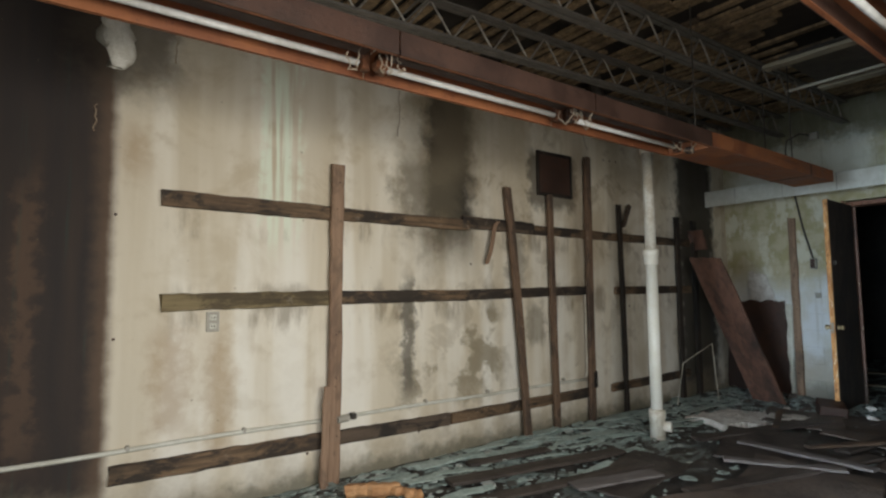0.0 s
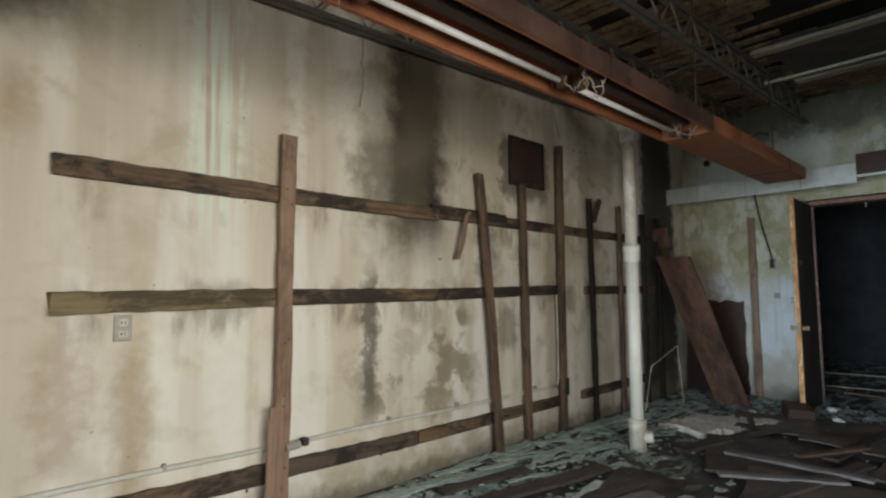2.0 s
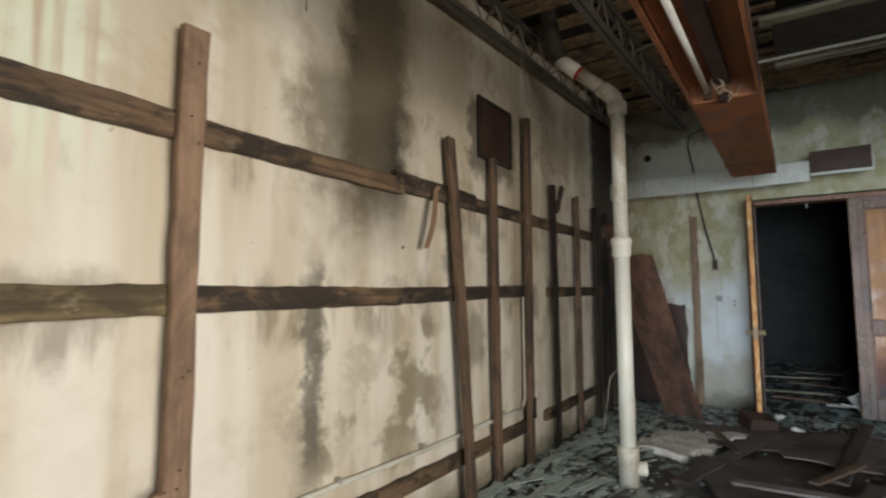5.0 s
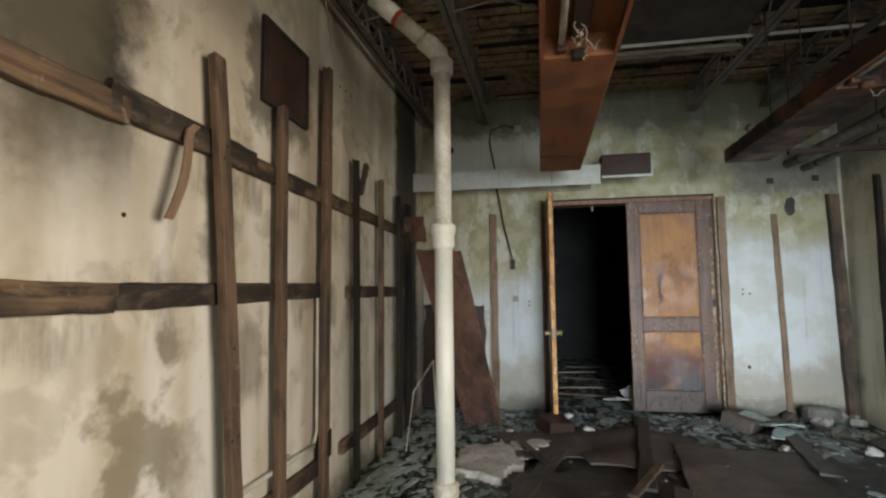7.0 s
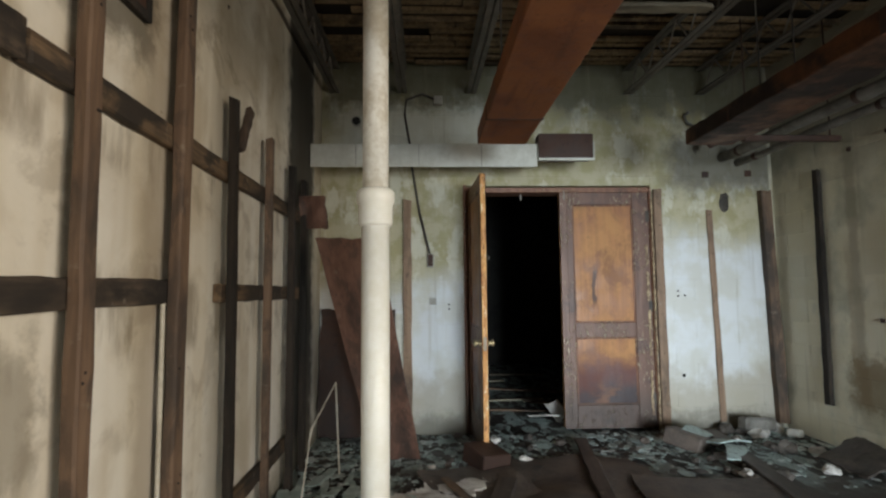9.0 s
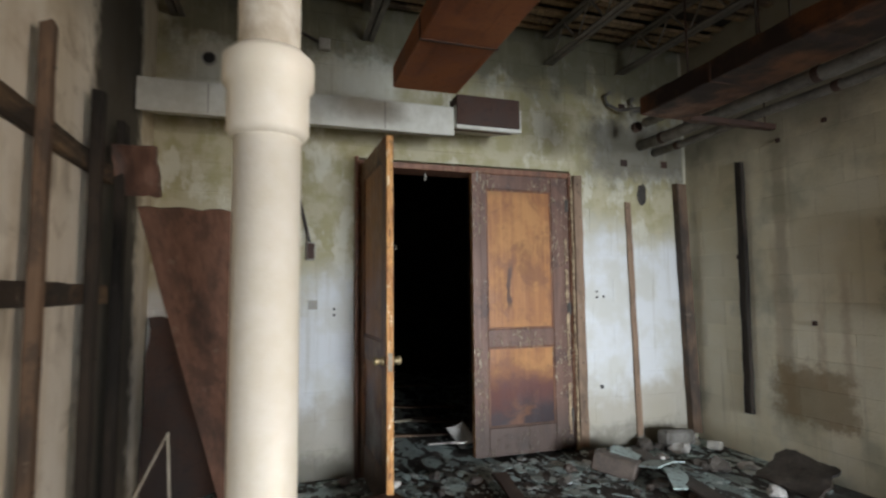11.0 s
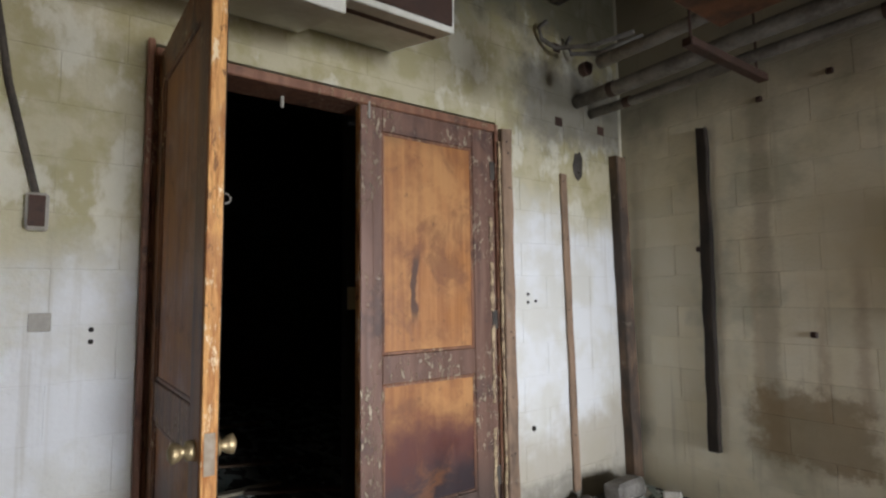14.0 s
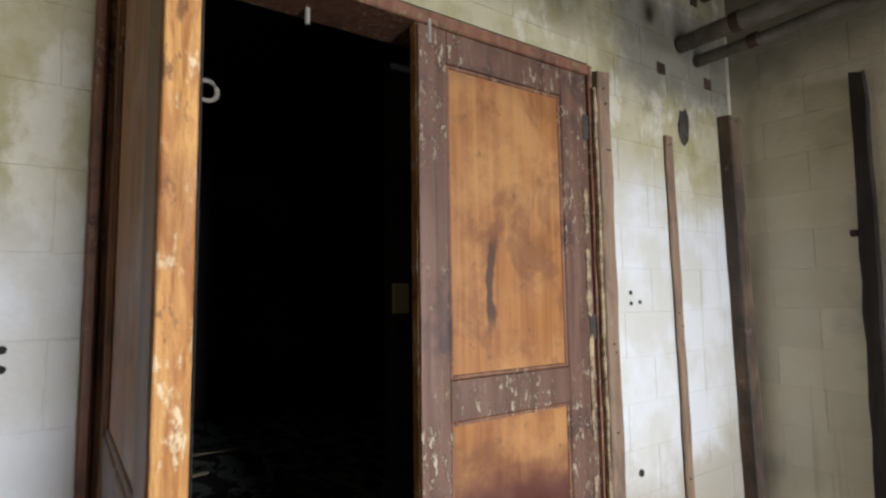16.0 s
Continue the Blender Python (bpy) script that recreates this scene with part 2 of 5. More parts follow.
def wood_material(name, c0, c1, dark, rot=0.5, rough=0.75, mould=0.35, blotch=0.45):
    """Weathered timber, grain along the piece's own z."""
    n = Nodes(name, rough)
    p = n.shifted(n.local_pos(), n.mul(n.info.outputs["Random"], 40.0))
    grain = n.noise(n.stretch(p, (30.0, 30.0, 1.6)), 1.0, 6.0, 0.65, 0.4)
    broad = n.noise(n.stretch(p, (3.0, 3.0, 1.3)), 1.0, 5.0, 0.6)
    col = n.mix(n.step(grain, 0.36, 0.64), c0, c1)
    col = n.mix(n.mul(n.step(broad, rot, rot + 0.16), 0.9), col, dark)
    col = n.mix(n.mul(n.step(n.noise(p, 14.0, 5.0, 0.7), 0.60, 0.7), mould), col, (0.33, 0.28, 0.22))
    wet = n.noise(n.stretch(n.shifted(p, 3.7), (7.0, 7.0, 3.2)), 1.0, 6.0, 0.68, 0.5)
    col = n.mix(n.mul(n.step(wet, 0.48, 0.60), blotch), col, dark)
    knots = n.step(n.noise(n.stretch(p, (9.0, 9.0, 4.0)), 1.0, 1.0), 0.76, 0.80)
    col = n.mix(n.mul(knots, 0.7), col, dark)
    return n.done(col, n.math("ADD", grain, n.mul(broad, 0.6)), 0.006)


def rust_material(name, c0, c1, c2, rough=0.6):
    n = Nodes(name, rough, 0.15)
    p = n.world_pos()
    a = n.noise(p, 3.5, 7.0, 0.65)
    b = n.noise(p, 45.0, 4.0, 0.7)
    col = n.mix(n.step(a, 0.38, 0.6), c0, c1)
    col = n.mix(n.mul(n.step(b, 0.55, 0.72), 0.6), col, c2)
    drip = n.noise(n.stretch(p, (2.0, 22.0, 22.0)), 1.0, 4.0)
    col = n.mix(n.mul(n.step(drip, 0.55, 0.7), 0.4), col, c2)
    return n.done(col, n.math("ADD", b, a), 0.003, n.step(a, 0.3, 0.7, rough - 0.15, rough + 0.2))


def floor_material():
    """Black wet dirt over flaking teal floor paint."""
    n = Nodes("dirty_painted_floor", 0.5)
    p = n.world_pos()
    x, y, z = n.xyz(p)
    big = n.noise(p, 1.3, 6.0, 0.6)
    mid = n.noise(p, 6.0, 6.0, 0.65)
    fine = n.noise(p, 45.0, 5.0, 0.7)
    col = n.mix(n.step(mid, 0.35, 0.65), (0.030, 0.027, 0.025), (0.085, 0.075, 0.068))
    near_wall = n.step(n.math("ADD", y, n.mul(n.math("SUBTRACT", big, 0.5), 1.6)), 1.9, 2.7)
    near_end = n.step(n.math("ADD", x, n.mul(n.math("SUBTRACT", big, 0.5), 1.6)), 5.3, 6.0)
    edge = n.math("MAXIMUM", near_wall, near_end)
    flakes = n.mul(n.step(n.noise(n.stretch(p, (0.6, 1.2, 1.0)), 6.0, 6.0, 0.6, 0.8), 0.50, 0.53), edge)
    col = n.mix(n.mul(flakes, 0.85), col, n.mix(n.step(fine, 0.4, 0.6), (0.36, 0.48, 0.46), (0.52, 0.60, 0.58)))
    col = n.mix(n.mul(n.step(fine, 0.6, 0.75), 0.4), col, (0.20, 0.18, 0.16))
    return n.done(col, n.math("ADD", n.mul(mid, 3.0), fine), 0.012, n.step(mid, 0.3, 0.7, 0.35, 0.8))


def chip_material():
    n = Nodes("paint_chips", 0.6)
    r = n.geo.outputs["Random Per Island"]
    col = n.mix(n.step(r, 0.1, 0.6), (0.06, 0.055, 0.05), (0.42, 0.53, 0.51))
    col = n.mix(n.step(r, 0.78, 0.9), col, (0.62, 0.68, 0.66))
    col = n.mix(n.mul(n.step(n.noise(n.world_pos(), 30.0, 5.0), 0.5, 0.65), 0.6), col, (0.09, 0.08, 0.07))
    return n.done(col)


def door_material():
    """Amber varnish on plywood, blackened and water-stained toward the foot."""
    n = Nodes("amber_door_panel", 0.42)
    p = n.world_pos()
    x, y, z = n.xyz(p)
    grain = n.noise(n.stretch(p, (22.0, 22.0, 1.0)), 1.0, 6.0, 0.6, 0.5)
    blot = n.noise(p, 3.0, 6.0, 0.65)
    fine = n.noise(p, 40.0, 4.0)
    col = n.mix(n.step(grain, 0.32, 0.66), (0.45, 0.19, 0.062), (0.31, 0.115, 0.038))
    col = n.mix(n.mul(n.step(blot, 0.48, 0.66), 0.6), col, (0.54, 0.27, 0.10))
    zr = n.math("ADD", z, n.mul(n.math("SUBTRACT", blot, 0.5), 0.45))
    col = n.mix(n.step(zr, 0.50, 0.74, 0.95, 0.0), col, (0.10, 0.025, 0.02))
    col = n.mix(n.step(zr, 0.26, 0.50, 0.93, 0.0), col, (0.035, 0.026, 0.03))
    col = n.mix(n.step(zr, 1.93, 2.12, 0.0, 0.85), col, (0.07, 0.04, 0.025))
    col = n.mix(n.mul(n.step(n.noise(p, 4.0, 6.0, 0.7, 0.6), 0.50, 0.66), 0.7), col, (0.20, 0.075, 0.03))
    col = n.mix(n.mul(n.step(n.noise(n.shifted(p, 5.1), 26.0, 3.0, 0.6), 0.66, 0.72), 0.6), col, (0.12, 0.05, 0.025))
    rag = n.mul(n.math("SUBTRACT", n.noise(p, 9.0, 5.0), 0.5), 0.06)
    col = n.mix(n.mul(n.stain(n.math("ADD", y, n.mul(n.math("SINE", n.mul(z, 9.0)), 0.012)), z, 0.885, 0.922, 1.09, 1.40, 0.008, 0.05, rag), 0.92), col, (0.07, 0.03, 0.02))
    return n.done(col, n.math("ADD", grain, fine), 0.002, n.step(blot, 0.35, 0.65, 0.35, 0.65))


def stile_material(name, c0, c1, flake):
    """Dark varnished timber whose finish flakes off in pale specks."""
    n = Nodes(name, 0.5)
    p = n.world_pos()
    x, y, z = n.xyz(p)
    grain = n.noise(n.stretch(p, (24.0, 24.0, 1.4)), 1.0, 6.0, 0.6)
    blot = n.noise(p, 5.0, 6.0, 0.65)
    col = n.mix(n.step(grain, 0.34, 0.66), c0, c1)
    col = n.mix(n.mul(n.step(blot, 0.5, 0.66), 0.7), col, (0.05, 0.03, 0.028))
    speck = n.mul(n.step(n.noise(n.stretch(p, (1, 1, 0.5)), 48.0, 5.0, 0.75), 0.545, 0.60), n.step(n.noise(p, 4.5, 4.0), 0.44, 0.58))
    col = n.mix(speck, col, flake)
    col = n.mix(n.step(z, 0.15, 0.5, 0.7, 0.0), col, (0.05, 0.04, 0.035))
    return n.done(col, n.math("ADD", grain, n.mul(speck, 1.5)), 0.004)


def edge_material():
    """Bare torn wood: orange and straw fibres with dark cracks along the grain."""
    n = Nodes("raw_orange_door_edge", 0.6)
    p = n.world_pos()
    fibre = n.noise(n.stretch(p, (60.0, 60.0, 7.0)), 1.0, 6.0, 0.7, 0.6)
    chips = n.noise(n.stretch(p, (30.0, 30.0, 12.0)), 1.0, 5.0, 0.7)
    broad = n.noise(p, 3.5, 4.0)
    col = n.mix(n.step(fibre, 0.34, 0.66), (0.42, 0.15, 0.04), (0.82, 0.44, 0.16))
    col = n.mix(n.mul(n.step(chips, 0.54, 0.62), 0.85), col, (0.92, 0.76, 0.50))
    col = n.mix(n.mul(n.step(chips, 0.34, 0.42, 1.0, 0.0), 0.8), col, (0.16, 0.06, 0.025))
    col = n.mix(n.mul(n.step(broad, 0.55, 0.65), 0.45), col, (0.34, 0.13, 0.05))
    return n.done(col, n.math("ADD", fibre, chips), 0.006)


M_PLASTER = plaster_material()
M_BLOCK = block_paint()
M_FLOOR = floor_material()
M_CHIP = chip_material()
M_DOOR = door_material()
M_STILE = stile_material("dark_door_stile", (0.13, 0.062, 0.042), (0.20, 0.105, 0.075), (0.55, 0.45, 0.33))
M_STILE_WARM = stile_material("warm_brown_door_stile", (0.30, 0.125, 0.045), (0.17, 0.07, 0.03), (0.55, 0.40, 0.24))
M_EDGE = edge_material()
M_FRAME = stile_material("red_brown_door_frame", (0.20, 0.085, 0.05), (0.30, 0.14, 0.085), (0.45, 0.33, 0.22))
M_STUD = wood_material("weathered_stud", (0.19, 0.12, 0.078), (0.13, 0.08, 0.052), (0.05, 0.037, 0.03), 0.48, 0.75, 0.35, 0.7)
M_STUD_RAW = wood_material("raw_pink_stud", (0.32, 0.21, 0.14), (0.23, 0.145, 0.096), (0.09, 0.062, 0.045), 0.54)
M_STUD_BLACK = wood_material("charred_stud", (0.022, 0.017, 0.013), (0.042, 0.030, 0.022), (0.009, 0.008, 0.007), 0.45, 0.9, 0.08)
M_RAIL = wood_material("rotten_rail", (0.20, 0.13, 0.075), (0.09, 0.058, 0.036), (0.022, 0.018, 0.015), 0.46, 0.8, 0.6, 0.9)
M_RAIL_DARK = wood_material("blackened_rail", (0.115, 0.082, 0.058), (0.052, 0.038, 0.028), (0.016, 0.013, 0.011), 0.48, 0.8, 0.6, 0.85)
M_RAIL_GREEN = wood_material("mossy_rail", (0.23, 0.18, 0.095), (0.12, 0.09, 0.046), (0.04, 0.028, 0.018), 0.50, 0.8, 0.5, 0.7)
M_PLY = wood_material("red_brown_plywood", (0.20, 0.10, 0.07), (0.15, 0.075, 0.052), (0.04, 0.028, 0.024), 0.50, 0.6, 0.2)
M_DECK = wood_material("roof_lath", (0.36, 0.25, 0.14), (0.22, 0.15, 0.085), (0.06, 0.042, 0.03), 0.52)
M_PALE_BOARD = wood_material("pale_roof_board", (0.36, 0.32, 0.24), (0.28, 0.24, 0.17), (0.12, 0.10, 0.07), 0.58)
M_DARK_BOARD = wood_material("wet_floor_board", (0.085, 0.068, 0.058), (0.055, 0.045, 0.04), (0.025, 0.02, 0.018), 0.5, 0.55)
M_RUST = rust_material("rusty_light_housing", (0.20, 0.068, 0.03), (0.31, 0.115, 0.046), (0.09, 0.034, 0.02))
M_RUST_DARK = rust_material("dark_rust", (0.045, 0.024, 0.018), (0.07, 0.034, 0.023), (0.025, 0.014, 0.011))
M_RUST_FLAKE = rust_material("flaking_orange_rust", (0.15, 0.052, 0.018), (0.024, 0.013, 0.010), (0.014, 0.008, 0.006))
M_STEEL = plain_mottled("grey_joist_steel", (0.13, 0.12, 0.105), (0.20, 0.18, 0.16), 0.6, 0.3, 8.0)
M_ROD = plain_mottled("pale_web_rod", (0.34, 0.31, 0.27), (0.17, 0.15, 0.13), 0.5, 0.3, 8.0)
M_DARK_STEEL = plain_mottled("sooty_steel", (0.05, 0.045, 0.04), (0.10, 0.085, 0.07), 0.6, 0.4, 8.0)
M_PVC = plain_mottled("grimy_white_plastic", (0.86, 0.845, 0.78), (0.79, 0.76, 0.66), 0.38, 0.0, 5.0, 0.001)
M_PVC_DIRTY = plain_mottled("stained_white_plastic", (0.78, 0.76, 0.69), (0.50, 0.44, 0.34), 0.45, 0.0, 6.0, 0.002)
M_RED = plain_mottled("red_band", (0.45, 0.06, 0.04), (0.30, 0.04, 0.03), 0.5)
M_TUBE = plain_mottled("dead_white_tube", (0.80, 0.80, 0.78), (0.62, 0.60, 0.56), 0.25, 0.0, 8.0, 0.001)
M_WHITE = plain_mottled("soiled_white_fibre", (0.78, 0.76, 0.70), (0.55, 0.52, 0.45), 0.9, 0.0, 12.0, 0.01)
M_LEDGE = plain_mottled("white_painted_duct", (0.68, 0.68, 0.62), (0.52, 0.51, 0.44), 0.6, 0.0, 3.0, 0.003)
M_LAG = plain_mottled("grey_pipe_lagging", (0.24, 0.23, 0.21), (0.12, 0.11, 0.095), 0.85, 0.0, 7.0, 0.008)
M_WIRE = plain_mottled("pale_wire", (0.42, 0.36, 0.28), (0.25, 0.18, 0.12), 0.6)
M_CONDUIT = plain_mottled("painted_conduit", (0.62, 0.59, 0.51), (0.45, 0.41, 0.33), 0.55, 0.0, 9.0, 0.002)
M_BLACK = plain_mottled("black_recess", (0.012, 0.011, 0.010), (0.025, 0.022, 0.02), 0.9)
M_BRASS = plain_mottled("tarnished_brass", (0.62, 0.50, 0.30), (0.36, 0.28, 0.16), 0.5, 0.8, 20.0, 0.001)
M_PLATE = plain_mottled("grey_cover_plate", (0.42, 0.40, 0.35), (0.30, 0.28, 0.24), 0.5)
# near-black colour stands in for the missing light behind the door
M_UNLIT_WALL = plain_mottled("unlit_room_block", (0.035, 0.034, 0.032), (0.018, 0.018, 0.018), 0.9, 0.0, 3.0, 0.006)
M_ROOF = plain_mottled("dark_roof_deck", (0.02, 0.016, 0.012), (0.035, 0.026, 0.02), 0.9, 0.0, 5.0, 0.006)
M_GYPSUM = plain_mottled("broken_gypsum", (0.80, 0.78, 0.74), (0.55, 0.51, 0.47), 0.95, 0.0, 14.0, 0.012)
M_DEBRIS = plain_mottled("damp_rubble", (0.15, 0.13, 0.11), (0.06, 0.05, 0.045), 0.85, 0.0, 12.0, 0.012)
M_CARD = plain_mottled("soaked_cardboard", (0.15, 0.115, 0.095), (0.075, 0.062, 0.055), 0.65, 0.0, 4.0, 0.01)
M_PALE_GREY = wood_material("greyed_board", (0.19, 0.17, 0.165), (0.13, 0.115, 0.11), (0.09, 0.08, 0.075), 0.56)
M_SPLINTER = plain_mottled("pale_splinter", (0.58, 0.44, 0.27), (0.10, 0.05, 0.035), 0.7, 0.0, 22.0, 0.004)
M_LOG = wood_material("split_orange_timber", (0.58, 0.34, 0.17), (0.46, 0.23, 0.10), (0.22, 0.10, 0.05), 0.6)
M_CREAM = plain_mottled("cream_plate", (0.62, 0.57, 0.36), (0.50, 0.44, 0.28), 0.5)
M_GREY_PANEL = plain_mottled("peeling_label_grey", (0.40, 0.39, 0.38), (0.08, 0.07, 0.07), 0.6, 0.0, 18.0, 0.004)


# ---- mesh tools ----
def bm_object(name, bm, material, parent=None, smooth=False):
    me = bpy.data.meshes.new(name)
    bm.normal_update()
    bm.to_mesh(me)
    bm.free()
    me.materials.append(material)
    if smooth:
        for f in me.polygons:
            f.use_smooth = True
    ob = new(name, me)
    ob.parent = parent
    return ob


def part(name, bm, material, parent, label="", smooth=False):
    return tagged(bm_object(name, bm, material, parent, smooth), label)


def group_thing(name, label, category, group="", m=None):
    ob = new(name)
    ob.empty_display_size = 0.1
    if m is not None:
        ob.matrix_world = m
    return tagged(ob, label, category, group)


def box_bm(x0, x1, y0, y1, z0, z1, bevel=0.0, bm=None):
    own = bm is None
    bm = bmesh.new() if own else bm
    v = [bm.verts.new((x, y, z)) for x in (x0, x1) for y in (y0, y1) for z in (z0, z1)]
    faces = [bm.faces.new([v[i] for i in q]) for q in ((0, 1, 3, 2), (4, 6, 7, 5), (0, 4, 5, 1), (2, 3, 7, 6), (0, 2, 6, 4), (1, 5, 7, 3))]
    if bevel and own:
        bmesh.ops.bevel(bm, geom=list(bm.edges), offset=bevel, segments=1, affect="EDGES")
    return bm


def rough_bar_bm(length, w, t, rng, jitter=0.004, bow=0.0, cuts=10, bevel=0.004, taper=1.0):
    """A timber along +z from 0, w wide in x and t thick in y, with worn edges and a slight bow."""
    bm = bmesh.new()
    rings = []
    for i in range(cuts + 1):
        s = i / cuts
        k = 1 + (taper - 1) * s
        off = bow * math.sin(math.pi * s) + rng.uniform(-jitter, jitter)
        hw, ht = w / 2 * k + rng.uniform(-jitter, jitter), t / 2 + rng.uniform(-jitter, jitter) * 0.5
        c = bevel + rng.uniform(0, jitter)
        pts = [(-hw + c, -ht), (hw - c, -ht), (hw, -ht + c), (hw, ht - c), (hw - c, ht), (-hw + c, ht), (-hw, ht - c), (-hw, -ht + c)]
        z = s * length + (rng.uniform(-0.012, 0.012) if i in (0, cuts) else 0)
        rings.append([bm.verts.new((px + off, py, z + (rng.uniform(-0.01, 0.01) if i in (0, cuts) else 0))) for px, py in pts])
    for a, b in zip(rings, rings[1:]):
        for i in range(8):
            bm.faces.new((a[i], a[(i + 1) % 8], b[(i + 1) % 8], b[i]))
    bm.faces.new(rings[0][::-1])
    bm.faces.new(rings[-1])
    return bm


def along(p0, p1, facing):
    """A pose at p0 whose z runs to p1 and whose y points away from facing."""
    z = (Vector(p1) - Vector(p0)).normalized()
    y = -(Vector(facing) - z * Vector(facing).dot(z)).normalized()
    x = y.cross(z)
    return Matrix(((x.x, y.x, z.x, p0[0]), (x.y, y.y, z.y, p0[1]), (x.z, y.z, z.z, p0[2]), (0, 0, 0, 1)))


def timber(name, p0, p1, w, t, material, label, category, facing=(0, -1, 0), group="", seed=1, **kw):
    """One loose or nailed length of timber between two points."""
    rng = random.Random(seed)
    ob = bm_object(name, rough_bar_bm((Vector(p1) - Vector(p0)).length, w, t, rng, **kw), material)
    ob.matrix_world = along(p0, p1, facing)
    if category == "stud":
        length = (Vector(p1) - Vector(p0)).length
        for z in (0.3, 0.62, 1.0, length - 0.35, length - 0.08):
            for _ in range(rng.randint(1, 2)):
                nx, nz = rng.uniform(-0.3, 0.3) * w, z + rng.uniform(-0.06, 0.06)
                part("nail", tube_bm(((nx, -t / 2 - 0.003, nz), (nx, -t / 2 + 0.004, nz)), 0.0045, 6), M_BLACK, ob)
    return tagged(ob, label, category, group)


def tube_bm(points, radius, sides=8, bm=None, closed=True):
    """A round bar through the points."""
    bm = bmesh.new() if bm is None else bm
    pts = [Vector(p) for p in points]
    rings = []
    for i, p in enumerate(pts):
        d = (pts[min(i + 1, len(pts) - 1)] - pts[max(i - 1, 0)]).normalized()
        ref = Vector((0, 0, 1)) if abs(d.z) < 0.9 else Vector((1, 0, 0))
        u = d.cross(ref).normalized()
        v = d.cross(u)
        r = radius[i] if isinstance(radius, (list, tuple)) else radius
        rings.append([bm.verts.new(p + r * (math.cos(a) * u + math.sin(a) * v)) for a in (2 * math.pi * k / sides for k in range(sides))])
    for a, b in zip(rings, rings[1:]):
        for k in range(sides):
            bm.faces.new((a[k], a[(k + 1) % sides], b[(k + 1) % sides], b[k]))
    if closed:
        bm.faces.new(rings[0][::-1])
        bm.faces.new(rings[-1])
    return bm


def wire_points(p0, p1, sag, rng, n=10, wander=0.02):
    a, b = Vector(p0), Vector(p1)
    return [a.lerp(b, i / n) + Vector((rng.uniform(-wander, wander), rng.uniform(-wander, wander), -sag * math.sin(math.pi * i / n) + rng.uniform(-wander, wander) * 0.5)) for i in range(n + 1)]


def sheet_bm(w, h, thick, rng, ragged=0.02, warp=0.01, nx=8, ny=8):
    """A warped sheet with ragged edges, in its own xy plane."""
    bm = bmesh.new()
    layers = []
    wob = rng.uniform(0, 50)
    for top in (1, 0):
        rows = []
        for j in range(ny + 1):
            row = []
            for i in range(nx + 1):
                x, y = w * i / nx, h * j / ny
                if i in (0, nx):
                    x += ragged * noise.noise((wob, y * 6, i))
                if j in (0, ny):
                    y += ragged * noise.noise((x * 6, wob, j))
                z = warp * noise.noise((x * 2 + wob, y * 2, 0)) * 2
                row.append(bm.verts.new((x, y, z + (thick if top else 0))))
            rows.append(row)
        layers.append(rows)
    up, dn = layers
    for j in range(ny):
        for i in range(nx):
            bm.faces.new((up[j][i], up[j][i + 1], up[j + 1][i + 1], up[j + 1][i]))
            bm.faces.new((dn[j][i], dn[j + 1][i], dn[j + 1][i + 1], dn[j][i + 1]))
    for i in range(nx):
        bm.faces.new((dn[0][i], dn[0][i + 1], up[0][i + 1], up[0][i]))
        bm.faces.new((dn[ny][i + 1], dn[ny][i], up[ny][i], up[ny][i + 1]))
    for j in range(ny):
        bm.faces.new((dn[j + 1][0], dn[j][0], up[j][0], up[j + 1][0]))
        bm.faces.new((dn[j][nx], dn[j + 1][nx], up[j + 1][nx], up[j][nx]))
    return bm


def chunk_bm(size, rng, rough=0.35):
    bm = bmesh.new()
    bmesh.ops.create_icosphere(bm, subdivisions=2, radius=1.0)
    s = rng.uniform(0, 90)
    for v in bm.verts:
        k = 1 + rough * noise.noise(v.co * 1.4 + Vector((s, 0, 0))) * 2
        v.co = Vector((v.co.x * size[0], v.co.y * size[1], v.co.z * size[2])) * k
    return bm


def structure(ob, label, category):
    return tagged(ob, label, category, kind="structure")


# ---- setting ----
X0, X1, Y0, Y1 = -2.0, 6.83, -0.76, 3.32
T = 0.2


def roof_z(x):
    """Underside of the roof deck, which rises toward the end wall."""
    return 2.985 + 0.036 * x


def floor_height(x, y):
    k = noise.noise((x * 1.3, y * 1.3, 3)) * 0.012 + noise.noise((x * 5, y * 5, 8)) * 0.008
    return k - 0.008


def build_floor():
    bm = bmesh.new()
    nx, ny = 150, 60
    fx0, fx1, fy0, fy1 = X0 - 0.2, 11.5, -1.0, 4.4
    grid = [[bm.verts.new((fx0 + (fx1 - fx0) * i / nx, fy0 + (fy1 - fy0) * j / ny, 0)) for i in range(nx + 1)] for j in range(ny + 1)]
    for row in grid:
        for v in row:
            v.co.z = floor_height(v.co.x, v.co.y)
    for j in range(ny):
        for i in range(nx):
            bm.faces.new((grid[j][i], grid[j][i + 1], grid[j + 1][i + 1], grid[j + 1][i]))
    structure(bm_object("floor", bm, M_FLOOR, smooth=True), "black dirty floor with flaking teal paint", "floor")


build_floor()
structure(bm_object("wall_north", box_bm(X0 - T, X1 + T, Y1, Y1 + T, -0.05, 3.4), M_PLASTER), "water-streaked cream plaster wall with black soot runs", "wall")


